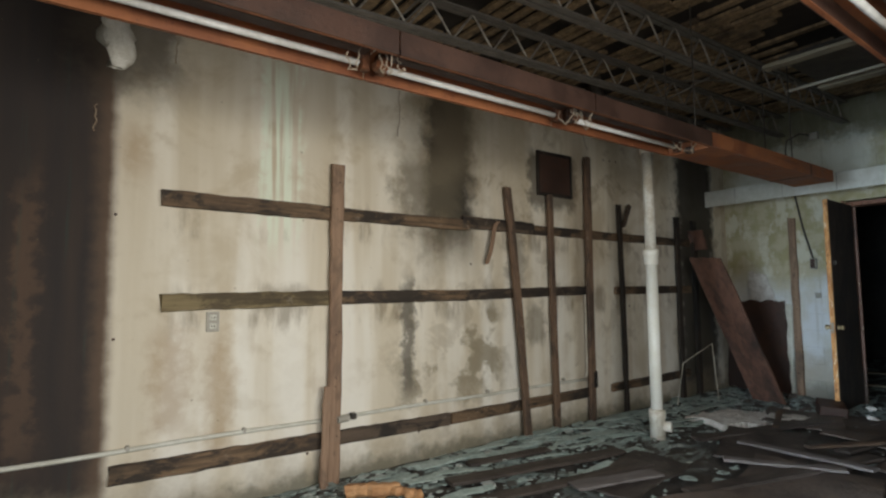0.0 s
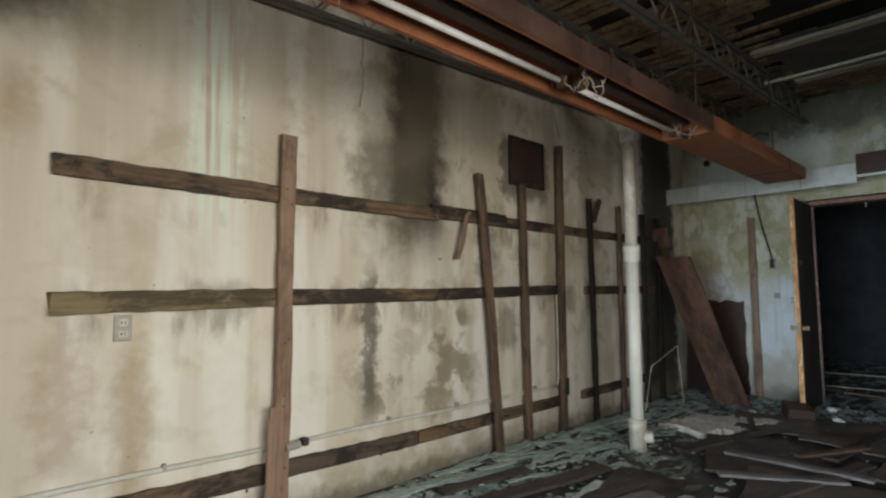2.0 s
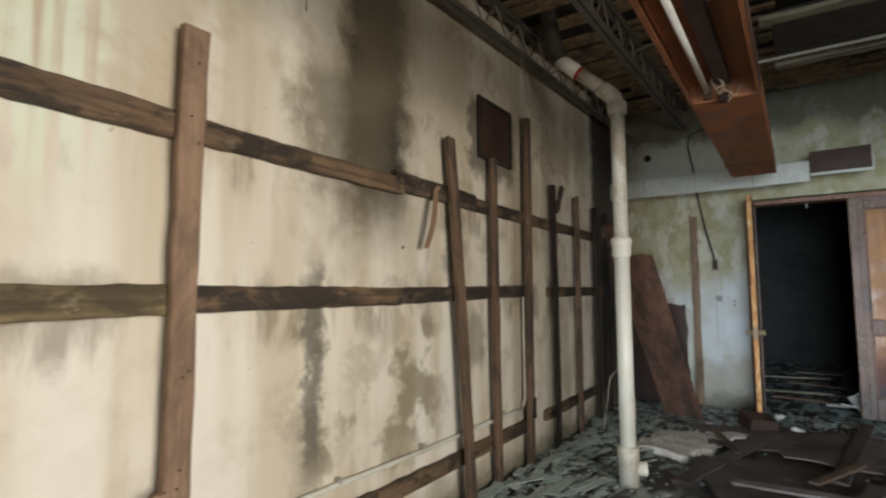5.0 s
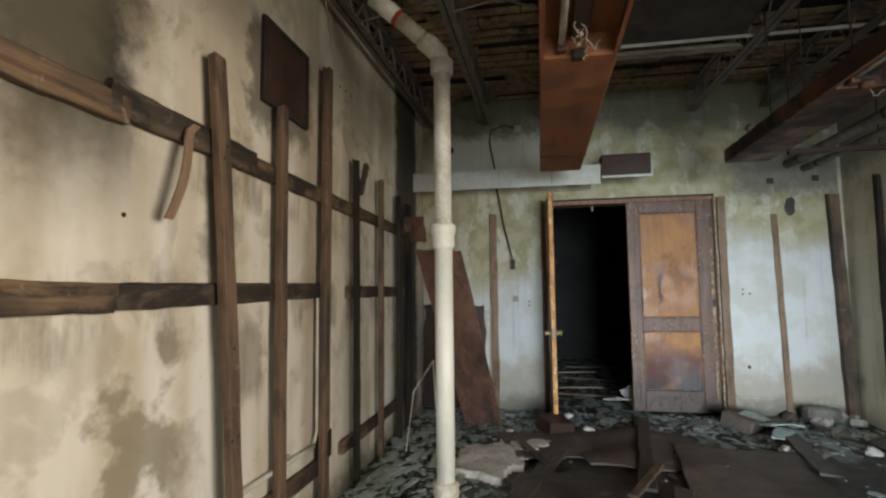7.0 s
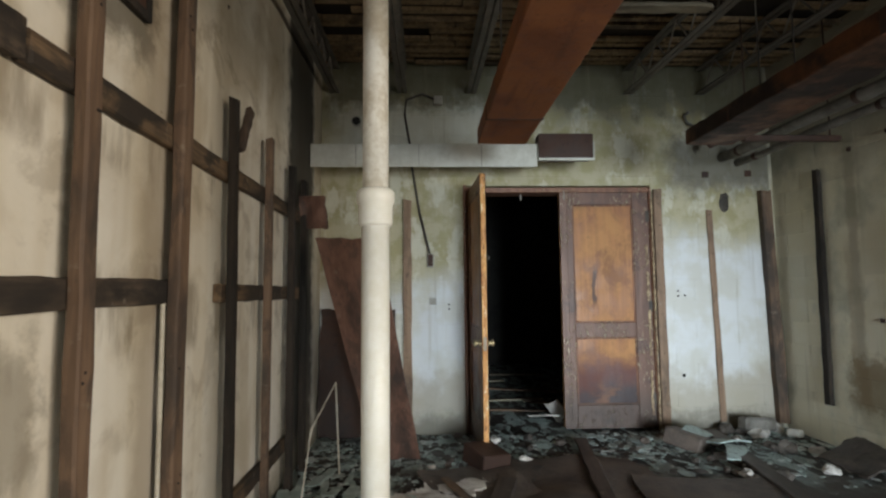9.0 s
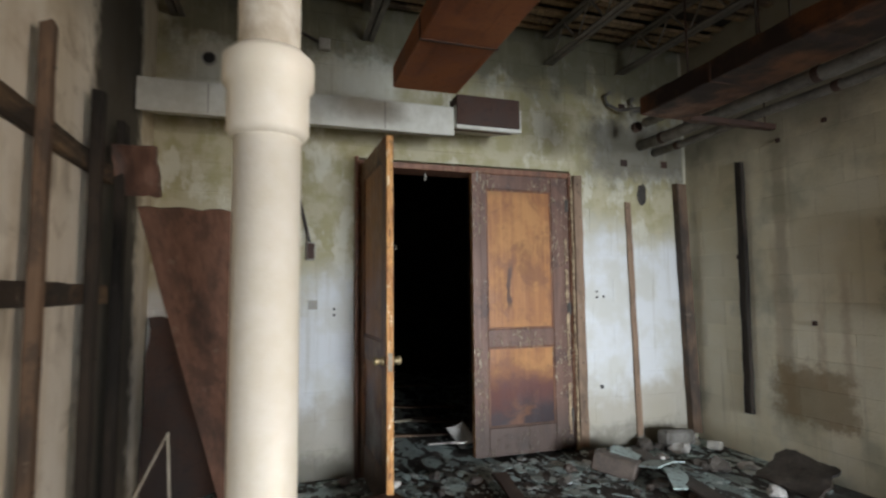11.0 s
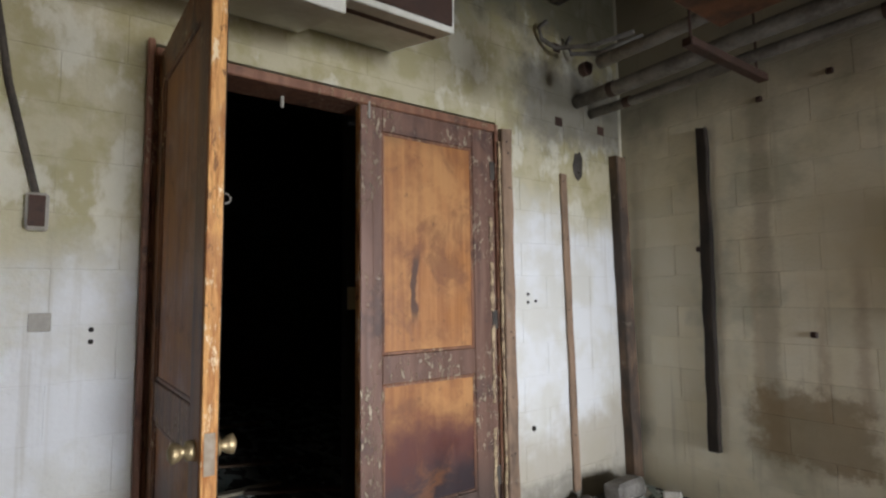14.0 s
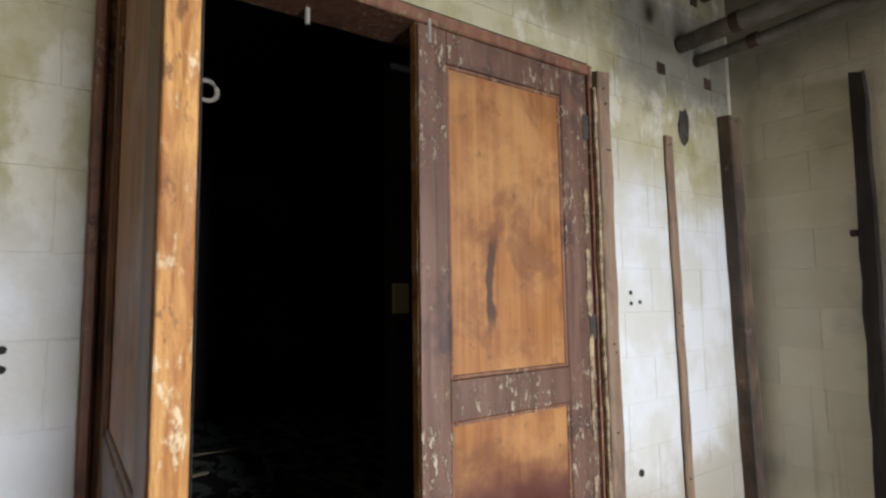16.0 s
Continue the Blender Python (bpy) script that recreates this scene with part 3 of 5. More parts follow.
def wall_with_hole(name, axis, a0, a1, b0, b1, z0, z1, hole, material, label):
    """A wall slab with one opening. axis x: the slab spans b0..b1 in x and runs a0..a1 in y."""
    bm = bmesh.new()
    h0, h1, hz0, hz1 = hole
    for s0, s1, t0, t1 in ((a0, h0, z0, z1), (h1, a1, z0, z1), (h0, h1, hz1, z1), (h0, h1, z0, hz0)):
        if s1 - s0 > 1e-4 and t1 - t0 > 1e-4:
            if axis == "x":
                box_bm(b0, b1, s0, s1, t0, t1, bm=bm)
            else:
                box_bm(s0, s1, b0, b1, t0, t1, bm=bm)
    return structure(bm_object(name, bm, material), label, "wall")


DOOR_Y0, DOOR_Y1, DOOR_TOP = 0.375, 2.04, 2.15
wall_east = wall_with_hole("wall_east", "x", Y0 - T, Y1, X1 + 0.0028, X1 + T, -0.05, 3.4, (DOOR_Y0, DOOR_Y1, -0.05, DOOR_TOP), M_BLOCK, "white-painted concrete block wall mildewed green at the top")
# south window and west doorway are assumed openings for the lamps, out of view
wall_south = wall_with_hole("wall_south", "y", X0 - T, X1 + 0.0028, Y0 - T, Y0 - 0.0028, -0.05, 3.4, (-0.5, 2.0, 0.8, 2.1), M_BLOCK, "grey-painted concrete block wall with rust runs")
wall_with_hole("wall_west", "x", Y0 - T, Y1, X0 - T, X0, -0.05, 3.4, (-0.5, 1.7, -0.05, 2.1), M_BLOCK, "painted block wall out of view with an assumed doorway")
# dark room behind the double door, its darkness put into the wall colour
structure(bm_object("wall_back_room_north", box_bm(X1 + T, 11.4, 4.2, 4.4, -0.05, 3.2), M_UNLIT_WALL), "unlit room wall coloured near-black for its darkness", "wall")
structure(bm_object("wall_back_room_south", box_bm(X1 + T, 11.4, -0.96, -0.76, -0.05, 3.2), M_UNLIT_WALL), "unlit room wall coloured near-black for its darkness", "wall")
structure(bm_object("wall_back_room_east", box_bm(11.2, 11.4, -0.76, 4.2, -0.05, 3.2), M_UNLIT_WALL), "unlit room end wall coloured near-black for its darkness", "wall")
structure(bm_object("wall_back_room_west", box_bm(X1 + 0.01, X1 + T, Y1 + T, 4.4, -0.05, 3.2), M_UNLIT_WALL), "unlit room wall coloured near-black for its darkness", "wall")
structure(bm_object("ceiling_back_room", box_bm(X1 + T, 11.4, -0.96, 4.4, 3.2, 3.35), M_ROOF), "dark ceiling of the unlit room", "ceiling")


def build_ceiling():
    """Sloping deck with closely spaced laths nailed below it."""
    rng = random.Random(5)
    bm = bmesh.new()
    a, b = X0 - T, X1 + T
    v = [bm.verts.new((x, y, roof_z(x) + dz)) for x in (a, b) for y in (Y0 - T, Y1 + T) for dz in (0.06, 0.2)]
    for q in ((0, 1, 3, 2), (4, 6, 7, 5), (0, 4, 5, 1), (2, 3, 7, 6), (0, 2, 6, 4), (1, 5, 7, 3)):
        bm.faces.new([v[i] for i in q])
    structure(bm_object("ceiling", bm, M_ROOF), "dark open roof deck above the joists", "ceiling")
    bm = bmesh.new()
    x = X0
    while x < X1 - 0.05:
        w = rng.uniform(0.05, 0.075)
        y = Y0 - 0.1
        while y < Y1 + 0.1:
            ln = rng.uniform(0.5, 1.6)
            if rng.random() < 0.88 and (y > 0.45 or x > 5.3):
                z = roof_z(x) + rng.uniform(0.0, 0.025)
                box_bm(x, x + w, y, min(y + ln, Y1 + 0.15), z + 0.008, z + 0.03, bm=bm)
            y += ln + 0.01
        x += w + rng.uniform(0.04, 0.07)
    ob = bm_object("ceiling_lath", bm, M_DECK)
    structure(ob, "brown wooden roof laths with gaps", "ceiling")


build_ceiling()


# ---- roof joists ----
def joist(y, seed):
    """An open-web steel joist: two angles below, two above, and a zigzag rod."""
    rng = random.Random(seed)
    thing = group_thing("roof_joist", "grey open-web steel roof joist with zigzag rods", "joist", "roof joists")
    depth = 0.24
    for name, dz in (("bottom_chord", -depth), ("top_chord", -0.02)):
        bm = bmesh.new()
        for s in (-1, 1):
            ya, yb = y + s * 0.006, y + s * 0.042
            lo, hi = min(ya, yb), max(ya, yb)
            for x0, x1 in ((X0, X1 - 0.02),):
                v = [bm.verts.new((x, yy, roof_z(x) + dz + zz)) for x in (x0, x1) for yy, zz in ((lo, 0), (hi, 0), (hi, 0.005), (lo, 0.005))]
                for i in range(4):
                    bm.faces.new((v[i], v[(i + 1) % 4], v[4 + (i + 1) % 4], v[4 + i]))
                bm.faces.new(v[3::-1])
                bm.faces.new(v[4:])
                wall_lo, wall_hi = (y + 0.006, y + 0.011) if s > 0 else (y - 0.011, y - 0.006)
                v = [bm.verts.new((x, yy, roof_z(x) + dz + zz)) for x in (x0, x1) for yy, zz in ((wall_lo, 0.005), (wall_hi, 0.005), (wall_hi, 0.036), (wall_lo, 0.036))]
                for i in range(4):
                    bm.faces.new((v[i], v[(i + 1) % 4], v[4 + (i + 1) % 4], v[4 + i]))
                bm.faces.new(v[3::-1])
                bm.faces.new(v[4:])
        part(name, bm, M_STEEL, thing)
    x, k = X0 + 0.05, 0
    zig = []
    while x < X1 - 0.05:
        zig.append((x, y, roof_z(x) + (-depth + 0.02 if k % 2 else -0.01)))
        x += 0.17
        k += 1
    for a, b in zip(zig, zig[1:]):
        part("web_rod", tube_bm((a, b), 0.0075, 6), M_ROD, thing)
    return thing


for i, jy in enumerate((3.2, 2.6, 1.98, 0.55, -0.12)):
    joist(jy, i)


def cross_brace(p0, p1):
    ob = bm_object("joist_brace", tube_bm((p0, p1), 0.007, 6), M_STEEL)
    tagged(ob, "thin steel cross brace between roof joists", "brace", "joist braces")


for bx in (1.6, 4.4):
    cross_brace((bx, 3.2, roof_z(bx) - 0.2), (bx + 0.1, 2.6, roof_z(bx) - 0.03))
    cross_brace((bx, 3.2, roof_z(bx) - 0.03), (bx + 0.1, 2.6, roof_z(bx) - 0.2))
    cross_brace((bx, 2.6, roof_z(bx) - 0.2), (bx + 0.1, 1.98, roof_z(bx) - 0.03))
    cross_brace((bx, 2.6, roof_z(bx) - 0.03), (bx + 0.1, 1.98, roof_z(bx) - 0.2))

tagged(bm_object("conduit", tube_bm([(5.13, y, 2.955) for y in (1.9, 1.2, 0.4, -0.4, -0.74)], 0.013, 8), M_CONDUIT), "pale conduit crossing below the joists", "conduit")
timber("roof_board", (5.3, 1.7, 2.96), (5.3, 0.62, 2.96), 0.10, 0.03, M_PALE_BOARD, "pale wooden board under the roof deck", "board", (0, 0, -1), "roof boards", 11)
timber("roof_board", (4.38, 1.75, 2.93), (4.4, 0.62, 2.93), 0.10, 0.03, M_PALE_BOARD, "pale wooden board under the roof deck", "board", (0, 0, -1), "roof boards", 12)
tagged(bm_object("roof_panel", box_bm(4.46, 5.24, 0.62, 1.7, 3.0, 3.02, 0.004), M_DARK_STEEL), "dark sheet panel patched between roof boards", "panel")


# ---- rusty strip lights ----
def strip_light(yc, x_far, x_open, x_near, zb, flaky, seed):
    """A run of rusted fluorescent housings: open troughs with dead tubes, then a closed pan."""
    rng = random.Random(seed)
    thing = group_thing("strip_light", "rusted brown fluorescent light housing with dead tubes", "light fixture", "strip lights")
    hw, h, tk = 0.16, 0.10, 0.004
    edges = [x_near + i * 1.21 for i in range(9) if x_near + i * 1.21 < x_open - 0.3] + [x_open]
    for a, b in zip(edges, edges[1:]):
        a2, b2 = a + 0.004, b - 0.004
        for y0, y1 in ((yc - hw, yc - hw + tk), (yc + hw - tk, yc + hw)):
            # near side gets the darker rust, its shade put into the colour
            part("side_panel", box_bm(a2, b2, y0, y1, zb, zb + h), M_RUST_DARK if y0 < yc or flaky else M_RUST, thing)
        part("top_panel", box_bm(a2, b2, yc - hw + tk, yc + hw - tk, zb + h - tk, zb + h), M_RUST, thing)
        for y0, y1 in ((yc - hw + tk, yc - hw + 0.02), (yc + hw - 0.02, yc + hw - tk)):
            part("bottom_lip", box_bm(a2, b2, y0, y1, zb, zb + tk), M_RUST, thing)
        part("ballast_cover", box_bm(a2 + 0.05, b2 - 0.05, yc - 0.035, yc + 0.035, zb + h - 0.045, zb + h - tk - 0.002, 0.006), M_RUST_DARK, thing)
        tube = part("lamp_tube", tube_bm(((a + 0.06, yc + 0.07, zb + 0.035), (b - 0.07, yc + 0.07, zb + 0.035)), 0.014, 12), M_TUBE, thing, "dead white fluorescent tube", True)
        for xx in (a + 0.04, b - 0.04):
            bm = box_bm(xx - 0.02, xx + 0.02, yc + 0.05, yc + 0.092, zb + 0.005, zb + h - 0.01, 0.004)
            part("lamp_holder", bm, M_RUST_FLAKE, thing)
        for k in range(4):
            p = (b - 0.05 + rng.uniform(-0.1, 0.1), yc + rng.uniform(-0.13, 0.0), zb + 0.05)
            q = (p[0] + rng.uniform(-0.35, 0.1), yc + rng.uniform(-0.15, 0.05), zb + rng.uniform(0.0, 0.05))
            part("loose_wire", tube_bm(wire_points(p, q, rng.uniform(0.03, 0.11), rng, 12, 0.012), 0.0025, 5), M_WIRE, thing)
        part("socket_stub", box_bm(b - 0.03, b + 0.03, yc - 0.03, yc + 0.03, zb - 0.012, zb + 0.03, 0.01), M_RUST_FLAKE, thing)
    bm = bmesh.new()
    n = 24
    prof = ((-hw, h), (-hw, 0.006), (-hw + 0.006, 0), (hw - 0.006, 0), (hw, 0.006), (hw, h))
    rings = []
    for i in range(n + 1):
        x = x_open + (x_far - x_open) * i / n
        dent = 0.004 if flaky else 0.0015
        rings.append([bm.verts.new((x, yc + py, zb + pz + rng.uniform(-dent, dent))) for py, pz in prof])
    for a, b in zip(rings, rings[1:]):
        for k in range(6):
            bm.faces.new((a[k], a[(k + 1) % 6], b[(k + 1) % 6], b[k]))
    bm.faces.new(rings[0])
    bm.faces.new(rings[-1][::-1])
    part("closed_pan", bm, M_RUST_FLAKE if flaky else M_RUST, thing, "rusted flat bottom pan")
    part("end_seam", box_bm(x_far - 0.50, x_far - 0.485, yc - hw - 0.003, yc + hw + 0.003, zb - 0.003, zb + h * 0.9, 0.001), M_RUST_DARK, thing)
    for xx in (x_near + 0.6, x_open - 0.1, x_far - 0.7):
        for yy in (yc - 0.1, yc + 0.1):
            part("hanger_rod", tube_bm(((xx, yy, zb + h - 0.002), (xx, yy, roof_z(xx) + 0.03)), 0.005, 6), M_DARK_STEEL, thing)
    return thing


strip_light(1.90, 5.58, 3.47, -0.16, 2.17, False, 21)
strip_light(0.50, 5.60, 4.1, -0.7, 2.17, True, 22)


def hanging_cloth():
    rng = random.Random(4)
    bm = bmesh.new()
    rings = []
    for i in range(16):
        s = i / 15
        r = 0.045 * (0.6 + 0.9 * s) * (1.0 if s < 0.85 else 1.0 - (s - 0.85) * 4)
        cx, cy = 0.15 + 0.02 * math.sin(s * 9), 2.66 + 0.015 * math.cos(s * 7)
        rings.append([bm.verts.new((cx + r * (1 + 0.95 * noise.noise((k * 0.9, i * 0.7, 2))) * math.cos(k * math.pi / 6), cy + 0.7 * r * (1 + 0.95 * noise.noise((k * 0.9, i * 0.7, 9))) * math.sin(k * math.pi / 6), 2.78 - 0.55 * s)) for k in range(12)])
    for a, b in zip(rings, rings[1:]):
        for k in range(12):
            bm.faces.new((a[k], a[(k + 1) % 12], b[(k + 1) % 12], b[k]))
    bm.faces.new(rings[0])
    bm.faces.new(rings[-1][::-1])
    tagged(bm_object("insulation_rag", bm, M_WHITE, smooth=True), "torn white insulation rag hanging from a joist", "rag")


hanging_cloth()

# ---- timbers on the plaster wall ----
RAILS = "rails on the plaster wall"
STUDS = "studs leaning on the plaster wall"
RF, SF = 3.30, 3.262
UP = (0, -1, 0)


def rail(p0, p1, w, material, label, seed):
    timber("wall_rail", (p0[0], RF, p0[1]), (p1[0], RF, p1[1]), w, 0.036, material, label, "rail", UP, RAILS, seed, jitter=0.0022, cuts=18)


rail((0.437, 1.768), (1.47, 1.757), 0.095, M_RAIL, "dark rotten horizontal wooden rail nailed to plaster", 31)
rail((1.474, 1.755), (2.62, 1.75), 0.085, M_RAIL, "split rotten horizontal wooden rail nailed to plaster", 32)
rail((2.55, 1.775), (3.35, 1.765), 0.10, M_RAIL_DARK, "blackened horizontal wooden rail on sooty plaster", 33)
rail((3.36, 1.755), (5.9, 1.745), 0.08, M_RAIL, "dark horizontal wooden rail running to the corner", 34)
rail((0.44, 1.178), (1.47, 1.19), 0.098, M_RAIL_GREEN, "mossy green-brown horizontal rail on plaster", 35)
rail((1.474, 1.19), (2.60, 1.19), 0.088, M_RAIL, "dark rotten lower horizontal rail on plaster", 36)
rail((2.605, 1.192), (4.09, 1.215), 0.082, M_RAIL_DARK, "blackened lower horizontal rail on plaster", 37)
rail((4.5, 1.21), (5.9, 1.21), 0.08, M_RAIL, "dark lower rail running into the corner", 38)
rail((0.22, 0.285), (1.47, 0.27), 0.10, M_RAIL, "dark rotten base rail near the floor", 39)
rail((1.474, 0.27), (2.42, 0.255), 0.09, M_RAIL_DARK, "blackened base rail near the floor", 40)
rail((2.43, 0.255), (4.06, 0.26), 0.085, M_RAIL, "dark rotten base rail with broken end", 41)
rail((4.4, 0.26), (5.8, 0.27), 0.08, M_RAIL, "dark base rail near the corner", 42)


def stud(x_top, z_top, x_bot, w, material, label, seed, y_bot=None, bow=0.0):
    timber("wall_stud", (x_bot, SF if y_bot is None else y_bot, -0.01), (x_top, SF, z_top), w, 0.038, material, label, "stud", UP, STUDS, seed, jitter=0.003, cuts=14, bow=bow)


stud(1.475, 2.085, 1.45, 0.085, M_STUD_RAW, "upright weathered brown wooden stud on the rails", 51)
timber("stud_offcut", (1.36, 3.20, -0.005), (1.385, 3.21, 0.62), 0.06, 0.03, M_STUD_RAW, "short splintered stud offcut leaning beside a stud", "offcut", UP, "", 52, taper=0.7)
stud(3.02, 2.095, 3.17, 0.07, M_STUD, "bowed dark stud leaning against the rails", 53, 3.22, 0.012)
stud(3.535, 2.07, 3.565, 0.065, M_STUD, "upright brown stud below the dark wall plate", 54)
stud(4.07, 2.485, 4.05, 0.075, M_STUD, "tall pale brown stud nailed to the wall", 55)
stud(4.545, 2.085, 4.575, 0.05, M_STUD_BLACK, "split dark stud with forked top", 56, None, 0.008)
timber("stud_splinter", (4.59, 3.25, 1.85), (4.70, 3.24, 2.085), 0.05, 0.03, M_STUD, "splintered fork at the top of a stud", "splinter", UP, "", 57)
stud(5.1, 2.055, 5.1, 0.05, M_STUD, "thin weathered stud near the corner", 58)
stud(5.6, 2.03, 5.6, 0.07, M_STUD_BLACK, "black stud near the corner", 59)
stud(5.95, 2.0, 5.95, 0.08, M_STUD_BLACK, "black stud in the dark corner", 60)


def curled_strip():
    rng = random.Random(3)
    bm = bmesh.new()
    rows = []
    for i in range(11):
        s = i / 10
        x, z = 2.93 - 0.16 * s ** 0.5, 1.80 - 0.36 * s
        y = 3.27 - 0.05 * math.sin(s * 2.6)
        rows.append([bm.verts.new((x + dx, y + dy, z)) for dx, dy in ((-0.022, 0), (0.022, 0.004), (0.022, 0.012), (-0.022, 0.008))])
    for a, b in zip(rows, rows[1:]):
        for k in range(4):
            bm.faces.new((a[k], a[(k + 1) % 4], b[(k + 1) % 4], b[k]))
    bm.faces.new(rows[0])
    bm.faces.new(rows[-1][::-1])
    tagged(bm_object("peeled_wood_strip", bm, M_STUD_RAW), "curled strip of wood peeling off the upper rail", "strip")


curled_strip()


def wall_plate():
    """The dark square cover on the plaster."""
    thing = group_thing("access_panel", "dark brown square metal access panel on plaster", "panel")
    part("cover", box_bm(3.445, 3.87, 3.30, 3.318, 2.10, 2.475, 0.004), M_RUST_DARK, thing)
    for s0, s1, t0, t1 in ((3.425, 3.455, 2.08, 2.49), (3.86, 3.89, 2.08, 2.49), (3.457, 3.858, 2.46, 2.49), (3.457, 3.858, 2.08, 2.11)):
        part("frame_strip", box_bm(s0, s1, 3.293, 3.316, t0, t1, 0.003), M_STUD_BLACK, thing)


wall_plate()


def outlet(x, z):
    thing = group_thing("wall_outlet", "grey double electrical outlet on plaster", "outlet")
    part("cover_plate", box_bm(x - 0.036, x + 0.036, 3.305, 3.318, z - 0.058, z + 0.058, 0.003), M_PLATE, thing)
    for dz in (-0.025, 0.025):
        face = part("socket", box_bm(x - 0.018, x + 0.018, 3.301, 3.306, z + dz - 0.016, z + dz + 0.016, 0.002), M_LEDGE, thing)
        for dx in (-0.007, 0.007):
            part("slot", box_bm(x + dx - 0.0018, x + dx + 0.0018, 3.2995, 3.302, z + dz - 0.006, z + dz + 0.007), M_BLACK, face)


outlet(0.713, 1.062)


def wall_conduit():
    rng = random.Random(8)
    thing = group_thing("wall_conduit", "thin white conduit clipped along the plaster wall", "conduit")
    pts = [(-1.0 + 0.2 * i, 3.298 + 0.002 * math.sin(i), 0.415 - 0.0012 * i + 0.003 * math.sin(i * 0.9)) for i in range(26)]
    part("conduit_run", tube_bm(pts, 0.013, 8), M_LEDGE, thing, "", True)
    part("coupling", tube_bm(((1.47, 3.235, 0.40), (1.55, 3.235, 0.402)), 0.021, 10), M_PLATE, thing, "grey metal coupling")
    part("elbow_box", box_bm(1.56, 1.60, 3.215, 3.262, 0.39, 0.43, 0.006), M_DARK_STEEL, thing)
    for x in (0.3, 0.9, 2.2, 2.8, 3.7):
        part("clip", box_bm(x - 0.01, x + 0.01, 3.285, 3.318, 0.40, 0.428, 0.003), M_PLATE, thing)
    part("riser", tube_bm(((4.0, 3.295, 0.40), (4.02, 3.29, 0.46), (4.02, 3.292, 1.2)), 0.008, 8), M_CONDUIT, thing)


wall_conduit()
tagged(bm_object("broken_bracket", box_bm(4.05, 4.12, 3.24, 3.315, 0.30, 0.46, 0.012), M_STUD_BLACK), "charred broken bracket on the base rail", "bracket")

# ---- white drain pipe ----
PX, PY = 4.02, 2.582


def ring_stack(bm, cx, cy, prof, sides=28):
    """A turned shape from (radius, z) pairs."""
    rings = [[bm.verts.new((cx + r * math.cos(2 * math.pi * k / sides), cy + r * math.sin(2 * math.pi * k / sides), z)) for k in range(sides)] for r, z in prof]
    for a, b in zip(rings, rings[1:]):
        for k in range(sides):
            bm.faces.new((a[k], a[(k + 1) % sides], b[(k + 1) % sides], b[k]))
    bm.faces.new(rings[0][::-1])
    bm.faces.new(rings[-1])
    return bm


def drain_pipe():
    thing = group_thing("drain_pipe", "white plastic drain pipe rising from floor to roof", "pipe")
    r = 0.048
    part("lower_pipe", ring_stack(bmesh.new(), PX, PY, ((r, 0.02), (r, 1.50))), M_PVC, thing, "", True)
    part("upper_pipe", ring_stack(bmesh.new(), PX, PY, ((r - 0.003, 1.49), (r - 0.003, 2.42))), M_PVC_DIRTY, thing, "grime-streaked upper pipe", True)
    part("coupling", ring_stack(bmesh.new(), PX, PY, ((r + 0.004, 1.43), (r + 0.011, 1.44), (r + 0.011, 1.505), (r + 0.018, 1.512), (r + 0.018, 1.548), (r + 0.006, 1.56))), M_PVC, thing, "", True)
    base = part("base_fitting", ring_stack(bmesh.new(), PX, PY, ((r + 0.014, -0.02), (r + 0.014, 0.16), (r + 0.018, 0.165), (r + 0.018, 0.225), (r + 0.004, 0.235))), M_PVC_DIRTY, thing, "dirty cleanout base", True)
    part("cleanout_plug", tube_bm(((PX + 0.02, PY - 0.04, 0.10), (PX + 0.045, PY - 0.10, 0.10)), 0.042, 16), M_PVC_DIRTY, base)
    part("elbow_hub", ring_stack(bmesh.new(), PX, PY, ((r + 0.012, 2.385), (r + 0.014, 2.39), (r + 0.014, 2.46), (r + 0.004, 2.465))), M_PVC_DIRTY, thing, "", True)
    p = Vector((PX, PY, 2.45))
    d = Vector((-0.10, 0.40, 0.36)).normalized()
    bend = [p, p + Vector((-0.004, 0.012, 0.045)), p + Vector((-0.018, 0.06, 0.095)), p + Vector((-0.018, 0.06, 0.095)) + d * 0.05]
    part("elbow", tube_bm(bend, r + 0.006, 20), M_PVC_DIRTY, thing, "", True)
    q = bend[-1]
    part("sloping_pipe", tube_bm((q - d * 0.01, q + d * 0.17), r - 0.004, 20), M_PVC_DIRTY, thing, "", True)
    part("red_band", tube_bm((q + d * 0.168, q + d * 0.195), r, 20), M_RED, thing, "red marking band", True)
    part("end_hub", tube_bm((q + d * 0.193, q + d * 0.36), r + 0.001, 20), M_PVC, thing, "", True)
    part("roof_drain", tube_bm((q + d * 0.34, q + d * 0.40 + Vector((0, 0, 0.06)), Vector((q.x - 0.1, q.y + 0.33, roof_z(PX) + 0.05))), r + 0.01, 16), M_DARK_STEEL, thing)


drain_pipe()

# ---- end wall: duct ledge, double door, studs ----
LX = 6.30


def hood_bm(x0, x1, y0, y1, z_front, z_back, z_top):
    """A box whose underside slopes up to the wall."""
    bm = bmesh.new()
    v = [bm.verts.new(p) for y in (y0, y1) for p in ((x0, y, z_front), (x1, y, z_back), (x1, y, z_top), (x0, y, z_top))]
    bm.faces.new(v[:4])
    bm.faces.new(v[:3:-1])
    for i in range(4):
        bm.faces.new((v[i], v[4 + i], v[4 + (i + 1) % 4], v[(i + 1) % 4]))
    bmesh.ops.recalc_face_normals(bm, faces=list(bm.faces))
    bmesh.ops.bevel(bm, geom=list(bm.edges), offset=0.005, segments=1, affect="EDGES")
    return bm


